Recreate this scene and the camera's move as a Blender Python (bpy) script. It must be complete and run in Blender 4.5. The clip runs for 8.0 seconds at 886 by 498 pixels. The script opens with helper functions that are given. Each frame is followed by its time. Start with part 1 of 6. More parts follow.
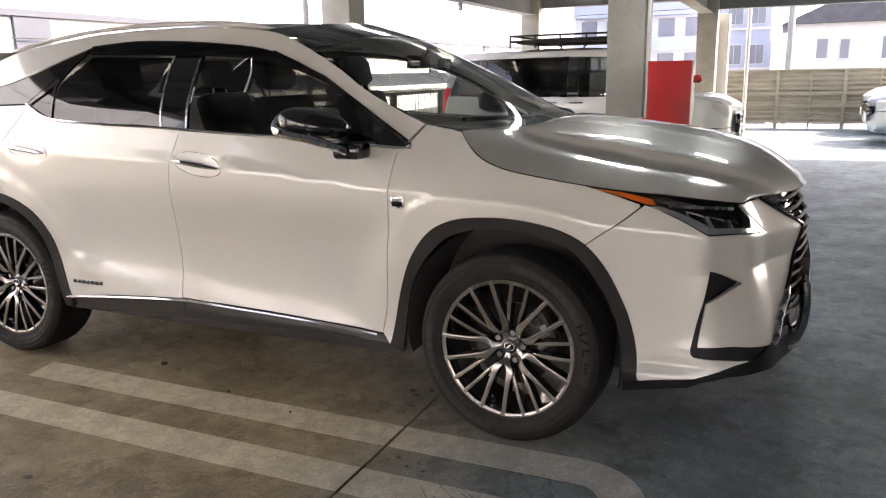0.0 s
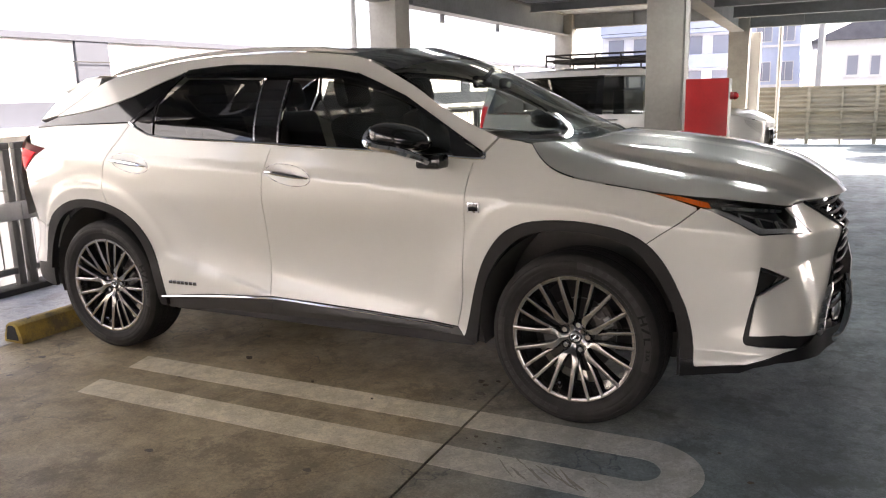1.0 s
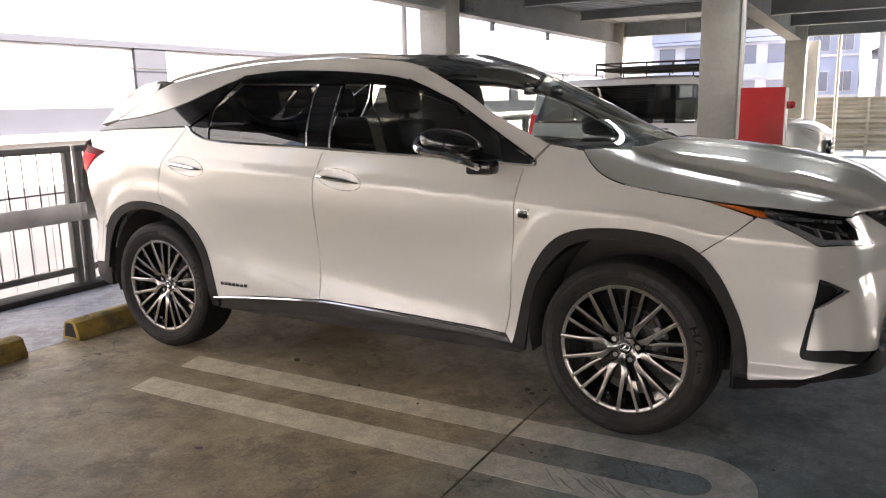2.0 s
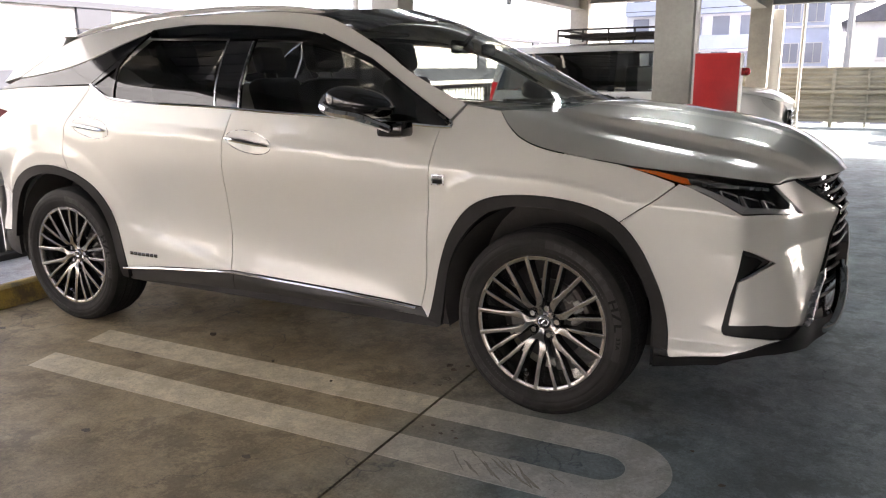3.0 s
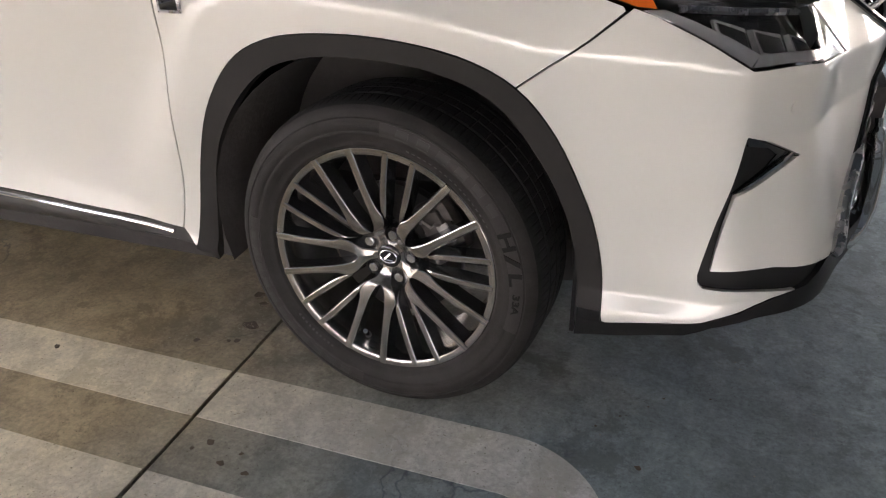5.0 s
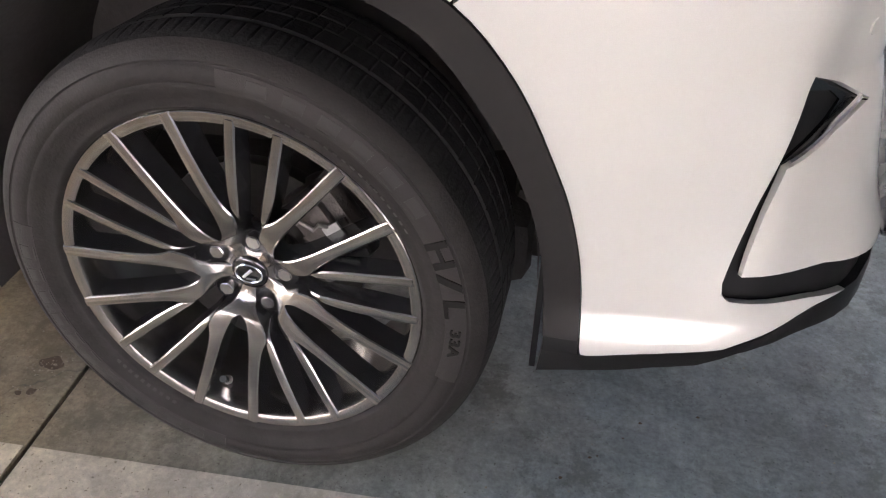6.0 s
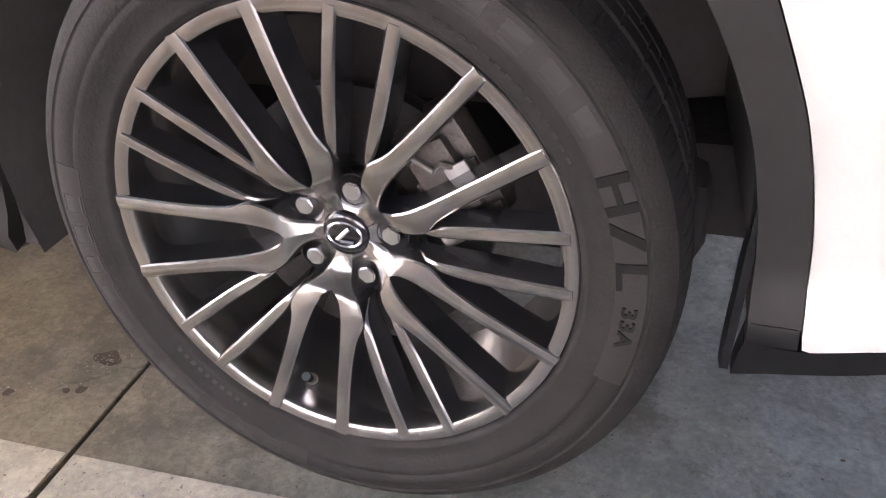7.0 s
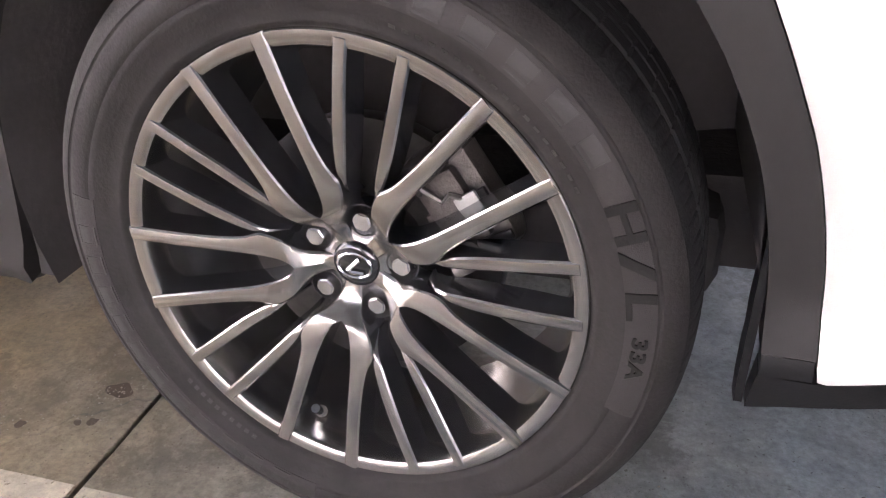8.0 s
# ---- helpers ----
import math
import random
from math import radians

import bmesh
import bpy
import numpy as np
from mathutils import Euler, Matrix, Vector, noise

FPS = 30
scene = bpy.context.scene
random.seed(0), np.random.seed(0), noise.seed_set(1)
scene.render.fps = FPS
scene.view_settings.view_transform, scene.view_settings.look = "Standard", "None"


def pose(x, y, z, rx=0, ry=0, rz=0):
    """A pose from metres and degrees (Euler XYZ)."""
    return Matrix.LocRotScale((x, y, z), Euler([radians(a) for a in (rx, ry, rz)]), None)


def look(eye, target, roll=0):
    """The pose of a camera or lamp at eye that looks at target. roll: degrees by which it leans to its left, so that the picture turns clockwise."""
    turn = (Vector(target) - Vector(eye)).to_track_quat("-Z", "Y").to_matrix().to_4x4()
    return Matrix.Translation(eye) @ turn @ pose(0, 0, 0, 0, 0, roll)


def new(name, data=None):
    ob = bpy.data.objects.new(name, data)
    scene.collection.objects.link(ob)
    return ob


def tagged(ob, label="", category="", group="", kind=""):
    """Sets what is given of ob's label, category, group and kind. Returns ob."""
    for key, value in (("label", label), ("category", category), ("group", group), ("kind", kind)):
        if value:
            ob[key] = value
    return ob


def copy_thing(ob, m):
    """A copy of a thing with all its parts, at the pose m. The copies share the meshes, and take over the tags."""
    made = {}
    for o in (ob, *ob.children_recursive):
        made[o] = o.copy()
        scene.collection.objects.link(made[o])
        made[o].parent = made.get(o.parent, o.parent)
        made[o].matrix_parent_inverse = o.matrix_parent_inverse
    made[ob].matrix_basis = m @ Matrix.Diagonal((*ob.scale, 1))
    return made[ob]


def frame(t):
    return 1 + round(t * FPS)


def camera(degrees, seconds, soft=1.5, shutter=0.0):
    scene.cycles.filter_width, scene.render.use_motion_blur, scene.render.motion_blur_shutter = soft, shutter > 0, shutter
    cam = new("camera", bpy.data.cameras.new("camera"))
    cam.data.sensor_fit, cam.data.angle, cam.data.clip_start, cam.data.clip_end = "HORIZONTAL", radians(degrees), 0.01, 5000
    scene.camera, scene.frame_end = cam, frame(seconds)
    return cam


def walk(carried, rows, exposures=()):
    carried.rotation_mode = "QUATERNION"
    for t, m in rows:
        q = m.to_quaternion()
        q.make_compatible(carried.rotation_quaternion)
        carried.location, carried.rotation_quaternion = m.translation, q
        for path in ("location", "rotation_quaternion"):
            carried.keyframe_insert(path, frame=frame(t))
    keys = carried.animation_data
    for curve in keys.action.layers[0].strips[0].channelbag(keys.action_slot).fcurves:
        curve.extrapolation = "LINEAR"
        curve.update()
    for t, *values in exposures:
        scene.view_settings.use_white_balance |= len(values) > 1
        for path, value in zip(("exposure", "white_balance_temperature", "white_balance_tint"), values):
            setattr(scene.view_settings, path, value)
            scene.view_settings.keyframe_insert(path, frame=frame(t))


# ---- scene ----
cam = camera(60.5, 8.0, 1.15)
PATH = [
    (0, (0.919, -2.62, 1.423), (0.124, -0.84, 0.973), -1.2),
    (0.5, (0.886, -2.842, 1.41), (0.104, -1.05, 0.989), -1.2),
    (1, (0.874, -3.02, 1.426), (0.016, -1.259, 1.025), -1.6),
    (1.2, (0.847, -3.038, 1.435), (-0.068, -1.305, 1.035), -2.0),
    (2.3, (0.875, -3.008, 1.409), (-0.095, -1.3, 1.035), -1.1),
    (2.5, (0.928, -2.949, 1.407), (-0.047, -1.243, 1.03), -1.0),
    (3, (0.992, -2.711, 1.359), (0.091, -0.984, 0.905), -0.7),
    (3.3, (1.022, -2.508, 1.305), (0.216, -0.776, 0.714), 0.2),
    (3.5, (1.038, -2.358, 1.292), (0.28, -0.631, 0.628), -0.2),
    (4, (1.046, -2.018, 1.278), (0.295, -0.299, 0.586), -0.6),
    (4.2, (1.01, -1.882, 1.273), (0.242, -0.186, 0.543), -0.8),
    (5.3, (0.535, -1.157, 1.241), (0.013, 0.46, 0.185), -1.6),
    (5.5, (0.501, -1.053, 1.215), (0.024, 0.563, 0.137), -1.9),
    (6, (0.413, -0.802, 1.079), (0.191, 0.806, -0.09), 1.6),
    (6.5, (0.329, -0.667, 0.886), (0.08, 0.906, -0.324), 1.5),
    (7, (0.302, -0.645, 0.834), (-0.126, 0.983, -0.247), -1.1),
    (7.5, (0.296, -0.634, 0.851), (-0.194, 1.008, -0.18), -2.2),
    (8, (0.309, -0.647, 0.828), (-0.169, 1.019, -0.169), -1.7),
]
walk(cam, [(t, look(eye, target, roll)) for t, eye, target, roll in PATH], [(0,2.97,6950,18),(1,2.95,6950,18),(2.5,2.83,6900,18),(3,2.95,6900,17),(3.5,3.27,6900,17),(4,3.34,6850,17),(5.5,3.82,6650,19),(6.5,4.46,6550,24),(8,4.70,6500,26)])

# ==== place ====
# ---- light ----
world = bpy.data.worlds.new("sky")
scene.world = world
world.use_nodes = True
_wn = world.node_tree
_sky = _wn.nodes.new("ShaderNodeTexSky")
_sky.sky_type, _sky.sun_disc = "NISHITA", False
_sky.air_density, _sky.dust_density, _sky.ozone_density = 0.6, 3.0, 1.0
SUN_EL, SUN_AZ = 36.0, 55.0          # height and bearing (from +y towards +x), degrees
_sky.sun_elevation, _sky.sun_rotation = radians(SUN_EL), radians(SUN_AZ)
_bg = _wn.nodes["Background"]
_bg.inputs["Strength"].default_value = 0.15
_grey, _haze = _wn.nodes.new("ShaderNodeRGBToBW"), _wn.nodes.new("ShaderNodeMix")      # thin white haze
_haze.data_type = "RGBA"
_haze.inputs[0].default_value = 0.55
_wn.links.new(_sky.outputs[0], _grey.inputs[0])
_wn.links.new(_sky.outputs[0], _haze.inputs[6])
_wn.links.new(_grey.outputs[0], _haze.inputs[7])
_wn.links.new(_haze.outputs[2], _bg.inputs[0])
sun = new("sun", bpy.data.lights.new("sun", "SUN"))
sun.data.energy, sun.data.angle, sun.data.color = 5.0, radians(0.5), (1.0, 0.93, 0.82)
sun.matrix_world = look((math.sin(radians(SUN_AZ)) * 30, 30 * math.cos(radians(SUN_AZ)), 30 * math.tan(radians(SUN_EL))), (0, 0, 0))


# ---- materials ----
def material(name, base, rough=0.5, metal=0.0, vary=0.0, scale=6.0, bump=0.0, bump_scale=60.0, coat=0.0, tint=None, rvary=0.0, stretch=(1, 1, 1)):
    """A surface with two scales of variation: tint is the second colour that patches run to."""
    m = bpy.data.materials.new(name)
    m.use_nodes = True
    nt = m.node_tree
    b = nt.nodes["Principled BSDF"]
    b.inputs["Base Color"].default_value = (*base, 1)
    b.inputs["Roughness"].default_value = rough
    b.inputs["Metallic"].default_value = metal
    b.inputs["Coat Weight"].default_value = coat
    b.inputs["Coat Roughness"].default_value = 0.03
    co = nt.nodes.new("ShaderNodeTexCoord")
    mp = nt.nodes.new("ShaderNodeMapping")
    mp.inputs["Scale"].default_value = stretch
    nt.links.new(co.outputs["Object"], mp.inputs[0])
    if vary or tint or rvary:
        n1, n2 = nt.nodes.new("ShaderNodeTexNoise"), nt.nodes.new("ShaderNodeTexNoise")
        n1.inputs["Scale"].default_value, n1.inputs["Detail"].default_value = scale, 6
        n2.inputs["Scale"].default_value, n2.inputs["Detail"].default_value = scale * 9, 4
        for n in (n1, n2):
            nt.links.new(mp.outputs[0], n.inputs[0])
        mx = nt.nodes.new("ShaderNodeMath")
        mx.operation = "MULTIPLY_ADD"
        nt.links.new(n2.outputs[0], mx.inputs[0])
        mx.inputs[1].default_value = 0.4
        nt.links.new(n1.outputs[0], mx.inputs[2])
        ramp = nt.nodes.new("ShaderNodeValToRGB")
        ramp.color_ramp.elements[0].position, ramp.color_ramp.elements[1].position = 0.5, 0.9
        t = tint or tuple(c * (1 - vary) for c in base)
        ramp.color_ramp.elements[0].color = (*base, 1)
        ramp.color_ramp.elements[1].color = (*t, 1)
        nt.links.new(mx.outputs[0], ramp.inputs[0])
        nt.links.new(ramp.outputs[0], b.inputs["Base Color"])
        if rvary:
            rr = nt.nodes.new("ShaderNodeMapRange")
            rr.inputs[1].default_value, rr.inputs[2].default_value = 0.45, 0.95
            rr.inputs[3].default_value, rr.inputs[4].default_value = rough, rough + rvary
            nt.links.new(mx.outputs[0], rr.inputs[0])
            nt.links.new(rr.outputs[0], b.inputs["Roughness"])
    if bump:
        n3 = nt.nodes.new("ShaderNodeTexNoise")
        n3.inputs["Scale"].default_value, n3.inputs["Detail"].default_value = bump_scale, 5
        nt.links.new(mp.outputs[0], n3.inputs[0])
        bp = nt.nodes.new("ShaderNodeBump")
        bp.inputs["Strength"].default_value, bp.inputs["Distance"].default_value = bump, 0.01
        nt.links.new(n3.outputs[0], bp.inputs["Height"])
        nt.links.new(bp.outputs[0], b.inputs["Normal"])
    return m


def glass_material(name, tint, rough=0.0, mirror=0.08):
    m = bpy.data.materials.new(name)
    m.use_nodes = True
    nt = m.node_tree
    nt.nodes.remove(nt.nodes["Principled BSDF"])
    tr, gl, lw, po, ma, mix = (nt.nodes.new(k) for k in ("ShaderNodeBsdfTransparent", "ShaderNodeBsdfGlossy", "ShaderNodeLayerWeight", "ShaderNodeMath", "ShaderNodeMath", "ShaderNodeMixShader"))
    tr.inputs[0].default_value = (*tint, 1)
    gl.inputs["Roughness"].default_value = rough
    po.operation, ma.operation = "POWER", "MULTIPLY_ADD"
    po.inputs[1].default_value, ma.inputs[1].default_value, ma.inputs[2].default_value = 5.0, 1.0 - mirror, mirror
    nt.links.new(lw.outputs["Facing"], po.inputs[0])
    nt.links.new(po.outputs[0], ma.inputs[0])
    for a, k in ((ma, 0), (tr, 1), (gl, 2)):
        nt.links.new(a.outputs[0], mix.inputs[k])
    nt.links.new(mix.outputs[0], nt.nodes["Material Output"].inputs[0])
    return m


def lamp_material(name, colour, strength):
    m = material(name, colour, 0.2)
    b = m.node_tree.nodes["Principled BSDF"]
    b.inputs["Emission Color"].default_value = (*colour, 1)
    b.inputs["Emission Strength"].default_value = strength
    return m


def concrete_material(name, base, stain, blue, rough, grit=0.38, cracks=0.6, sky_tint=None):
    """Trowelled concrete: cloudy patches, dark stains, fine pits and thin cracks; the tint towards the lane is blue
    skylight painted into the colour.
    """
    m = bpy.data.materials.new(name)
    m.use_nodes = True
    nt = m.node_tree
    b = nt.nodes["Principled BSDF"]
    co = nt.nodes.new("ShaderNodeTexCoord")

    def noisy(scale, detail, rough_=0.6, dist=0.0):
        n = nt.nodes.new("ShaderNodeTexNoise")
        n.inputs["Scale"].default_value, n.inputs["Detail"].default_value = scale, detail
        n.inputs["Roughness"].default_value, n.inputs["Distortion"].default_value = rough_, dist
        nt.links.new(co.outputs["Object"], n.inputs[0])
        return n.outputs[0]

    def ramp(src, a, c, p, q):
        r = nt.nodes.new("ShaderNodeValToRGB")
        r.color_ramp.elements[0].position, r.color_ramp.elements[1].position = p, q
        r.color_ramp.elements[0].color, r.color_ramp.elements[1].color = (*a, 1), (*c, 1)
        nt.links.new(src, r.inputs[0])
        return r.outputs[0]

    def mix(kind, fac, a, c):
        x = nt.nodes.new("ShaderNodeMix")
        x.data_type, x.blend_type = "RGBA", kind
        if isinstance(fac, float):
            x.inputs[0].default_value = fac
        else:
            nt.links.new(fac, x.inputs[0])
        nt.links.new(a, x.inputs[6])
        nt.links.new(c, x.inputs[7])
        return x.outputs[2]

    cloud = ramp(noisy(1.7, 12, 0.72, 0.1), base, blue, 0.42, 0.60)
    grain = ramp(noisy(80, 8, 0.75), (1 - grit,) * 3, (1 + grit / 2,) * 3, 0.3, 0.7)
    col = mix("MULTIPLY", 1.0, cloud, grain)
    dirt = ramp(noisy(3.0, 15, 0.80, 0.15), (0, 0, 0), (1, 1, 1), 0.525, 0.575)
    mott = ramp(noisy(11.0, 12, 0.78, 0.4), (0.70,) * 3, (1.16,) * 3, 0.44, 0.57)
    col = mix("MULTIPLY", 0.55, col, mott)
    speck = ramp(noisy(150, 3, 0.5), (1, 1, 1), (0.35, 0.32, 0.28), 0.665, 0.70)
    col = mix("MULTIPLY", 0.8, col, speck)
    st = nt.nodes.new("ShaderNodeRGB")
    st.outputs[0].default_value = (*stain, 1)
    fd = nt.nodes.new("ShaderNodeMath")
    fd.operation = "MULTIPLY"
    nt.links.new(dirt, fd.inputs[0])
    fd.inputs[1].default_value = 0.62
    col = mix("MIX", fd.outputs[0], col, st.outputs[0])
    vor = nt.nodes.new("ShaderNodeTexVoronoi")
    vor.feature = "DISTANCE_TO_EDGE"
    vor.inputs["Scale"].default_value = 0.9
    wob = nt.nodes.new("ShaderNodeTexNoise")
    wob.inputs["Scale"].default_value, wob.inputs["Detail"].default_value = 5.0, 5
    nt.links.new(co.outputs["Object"], wob.inputs[0])
    add = nt.nodes.new("ShaderNodeVectorMath")
    add.operation = "MULTIPLY_ADD"
    nt.links.new(wob.outputs["Color"], add.inputs[0])
    add.inputs[1].default_value = (0.35, 0.35, 0.35)
    nt.links.new(co.outputs["Object"], add.inputs[2])
    nt.links.new(add.outputs[0], vor.inputs["Vector"])
    thin = ramp(vor.outputs["Distance"], (cracks,) * 3, (0, 0, 0), 0.0012, 0.0045)
    gate = ramp(noisy(0.8, 3), (0, 0, 0), (1, 1, 1), 0.46, 0.56)
    ck = mix("MULTIPLY", 1.0, thin, gate)
    dk = nt.nodes.new("ShaderNodeRGB")
    dk.outputs[0].default_value = (0.05, 0.045, 0.04, 1)
    col = mix("MIX", ck, col, dk.outputs[0])
    # bluish skylight, painted into the colour, grows along x
    if sky_tint:
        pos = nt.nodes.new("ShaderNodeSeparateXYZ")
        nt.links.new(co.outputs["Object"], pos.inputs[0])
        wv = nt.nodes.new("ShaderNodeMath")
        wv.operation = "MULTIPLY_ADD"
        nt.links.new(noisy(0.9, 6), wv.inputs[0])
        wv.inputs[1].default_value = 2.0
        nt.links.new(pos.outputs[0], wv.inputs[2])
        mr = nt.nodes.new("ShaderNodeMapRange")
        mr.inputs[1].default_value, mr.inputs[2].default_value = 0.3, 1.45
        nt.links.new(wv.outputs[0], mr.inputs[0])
        col = mix("MULTIPLY", 1.0, col, ramp(mr.outputs[0], (1, 1, 1), sky_tint, 0.0, 1.0))
    nt.links.new(col, b.inputs["Base Color"])
    rr = nt.nodes.new("ShaderNodeMapRange")
    rr.inputs[1].default_value, rr.inputs[2].default_value, rr.inputs[3].default_value, rr.inputs[4].default_value = 0.3, 0.7, rough, rough + 0.25
    nt.links.new(noisy(3.5, 7), rr.inputs[0])
    nt.links.new(rr.outputs[0], b.inputs["Roughness"])
    bp = nt.nodes.new("ShaderNodeBump")
    bp.inputs["Strength"].default_value, bp.inputs["Distance"].default_value = 0.22, 0.004
    nt.links.new(noisy(70, 5, 0.7), bp.inputs["Height"])
    nt.links.new(bp.outputs[0], b.inputs["Normal"])
    return m


PEARL = material("pearl_white_paint", (0.600, 0.587, 0.535), 0.36, 0.14, coat=1.0, tint=(0.645, 0.631, 0.580), scale=900)
PEARL.node_tree.nodes["Principled BSDF"].inputs["Coat Roughness"].default_value = 0.025
VAN_WHITE = material("van_white_paint", (0.74, 0.73, 0.70), 0.4, coat=1.0, vary=0.04, scale=2)
CLADDING = material("black_grained_plastic", (0.0205, 0.0188, 0.0174), 0.52, bump=0.07, bump_scale=900, vary=0.2, scale=8)
SILL_GREY = material("grey_grained_sill", (0.040, 0.0375, 0.0345), 0.42, bump=0.06, bump_scale=900, vary=0.2, scale=8)
GLOSS_BLACK = material("gloss_black_plastic", (0.008, 0.008, 0.009), 0.08, coat=0.5)
ARCH_LINER = material("dusty_arch_liner", (0.078, 0.071, 0.066), 0.75, bump=0.15, bump_scale=60, vary=0.3, scale=9)
MATT_BLACK = material("matt_black_liner", (0.050, 0.046, 0.044), 0.8, bump=0.2, bump_scale=90, vary=0.3)
LIP_BLACK = material("smooth_black_plastic", (0.010, 0.010, 0.010), 0.42, bump=0.05, bump_scale=300)
DARK_CHROME = material("dark_chrome", (0.20, 0.20, 0.21), 0.16, 1.0)
GRILLE_BLACK = material("black_grille_plastic", (0.012, 0.012, 0.013), 0.40, bump=0.1, bump_scale=200)
CHROME = material("chrome", (0.82, 0.82, 0.83), 0.08, 1.0)
NUT = material("bright_plated_steel", (0.62, 0.61, 0.60), 0.16, 1.0)
SATIN = material("satin_chrome", (0.55, 0.55, 0.56), 0.22, 1.0, rvary=0.1, scale=40)
SPOKE_MAT = material("dark_sputtered_alloy", (0.40, 0.378, 0.352), 0.21, 1.0)
LIP_MAT = material("machined_rim_lip", (0.40, 0.378, 0.352), 0.24, 1.0)
SPOKE_EDGE = material("bright_spoke_edge", (0.46, 0.435, 0.41), 0.20, 1.0)
SPOKE_SIDE = material("dark_gloss_alloy", (0.060, 0.060, 0.063), 0.18, 0.6, coat=0.4)
BARREL = material("dark_wheel_barrel", (0.27, 0.26, 0.25), 0.22, 0.85)
CALLIPER = material("dark_cast_iron", (0.11, 0.098, 0.088), 0.5, 0.6, vary=.35, scale=50, bump=.25, bump_scale=220)
RUBBER = material("tyre_rubber", (0.0172, 0.0150, 0.0135), 0.62, vary=0.25, scale=14, bump=0.12, bump_scale=260, rvary=0.15)
RUBBER_MARK = material("tyre_raised_rubber", (0.0080, 0.0071, 0.0065), 0.7, bump=0.1, bump_scale=300)
RUBBER_BAR = material("tyre_name_rubber", (0.0172, 0.0151, 0.0136), 0.55, bump=0.1, bump_scale=300)
RUBBER_BAND = material("tyre_hatched_rubber", (0.0205, 0.0180, 0.0162), 0.6, bump=0.25, bump_scale=900)
TREAD = material("tyre_tread_rubber", (0.0105, 0.0102, 0.0100), 0.85, vary=0.4, scale=40, bump=0.2, bump_scale=160)
STEEL = material("cast_steel", (0.20, 0.188, 0.172), 0.5, 0.6, vary=0.4, scale=60, bump=0.1, bump_scale=260)
DISC = material("brake_disc_steel", (0.085, 0.08, 0.075), 0.4, 0.8, vary=0.4, scale=14, stretch=(1, 6, 1))
ZINC = material("grey_zinc_bracket", (0.36, 0.35, 0.33), 0.5, 0.6, vary=0.3, scale=60)
COPPER = material("copper_brown_fitting", (0.22, 0.10, 0.06), 0.4, 0.8)
GLASS_FRONT = glass_material("green_tinted_glass", (0.40, 0.425, 0.405))
GLASS_REAR = glass_material("privacy_glass", (0.045, 0.045, 0.043), 0.0, 0.085)
GLASS_SCREEN = glass_material("windscreen_glass", (0.68, 0.72, 0.69))
GLASS_CLEAR = glass_material("clear_lens", (0.90, 0.90, 0.90))
VISOR = glass_material("smoked_acrylic", (0.06, 0.055, 0.05))
LIGHT_GUIDE = material("clear_white_light_guide", (0.55, 0.55, 0.56), 0.18, 0.6, coat=0.6)
AMBER = material("amber_lens", (0.62, 0.13, 0.015), 0.15, coat=0.8)
# faint emission stands in for sunlight passing through the unlit lens
RED_LENS = lamp_material("red_lens", (0.45, 0.012, 0.018), 0.25)
DARK_RED = material("dark_red_lens", (0.10, 0.008, 0.010), 0.12)
for _k, _v in (("Roughness", .35), ("Specular IOR Level", .02)):
    RED_LENS.node_tree.nodes["Principled BSDF"].inputs[_k].default_value = _v
    DARK_RED.node_tree.nodes["Principled BSDF"].inputs[_k].default_value = _v
TUBE_LIT = lamp_material("lit_fluorescent_tube", (0.90, 1.0, 1.0), 9.0)
RED_DOME = material("red_lamp_dome", (0.50, 0.015, 0.02), 0.2, coat=0.8)
INTERIOR = material("dark_cabin_trim", (0.018, 0.017, 0.016), 0.65, vary=0.3, scale=20, bump=0.1)
LEATHER = material("dark_leather", (0.012, 0.011, 0.010), 0.45, vary=0.3, scale=30, bump=0.15, bump_scale=200)
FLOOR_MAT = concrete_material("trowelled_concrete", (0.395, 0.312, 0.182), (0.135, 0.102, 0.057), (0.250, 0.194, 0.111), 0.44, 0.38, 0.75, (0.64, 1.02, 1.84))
# edge slab: the open sky's bluish light is put into its colour
FLOOR_EDGE_MAT = concrete_material("skylit_edge_concrete", (0.30, 0.32, 0.36), (0.16, 0.15, 0.14), (0.40, 0.41, 0.43), 0.42)
JOINT_MAT = material("joint_filler", (0.02, 0.019, 0.018), 0.9, vary=0.3, scale=30, bump=0.4, bump_scale=90)
LINE_MAT = concrete_material("worn_white_line_paint", (0.68, 0.595, 0.43), (0.44, 0.375, 0.25), (0.58, 0.505, 0.36), 0.45, 0.26, 0.2, (0.82, 0.95, 1.25))
GREY_PAINT = material("grey_painted_steel", (0.345, 0.33, 0.30), 0.55, vary=0.25, scale=3, bump=0.15, bump_scale=40)
BEAM_PAINT = material("beam_painted_steel", (0.235, 0.25, 0.26), 0.5, vary=0.3, scale=2, bump=0.1)
PALE_STEEL = material("pale_painted_steel", (0.58, 0.57, 0.55), 0.5, vary=0.15, scale=3)
DECK = material("galvanised_deck", (0.50, 0.55, 0.60), 0.5, 0.0, vary=0.3, scale=3)
RED_PAINT = material("red_enamel", (0.46, 0.018, 0.02), 0.35, vary=0.2, scale=5, bump=0.04)
WHITE_PAINT = material("white_enamel", (0.72, 0.70, 0.68), 0.4, vary=0.1, scale=5)
RAIL_PAINT = material("bronze_rail_paint", (0.10, 0.095, 0.09), 0.5, vary=0.3, scale=6)
RAIL_PALE = material("aluminium_rail", (0.42, 0.41, 0.40), 0.45, 0.5, vary=0.2, scale=6)
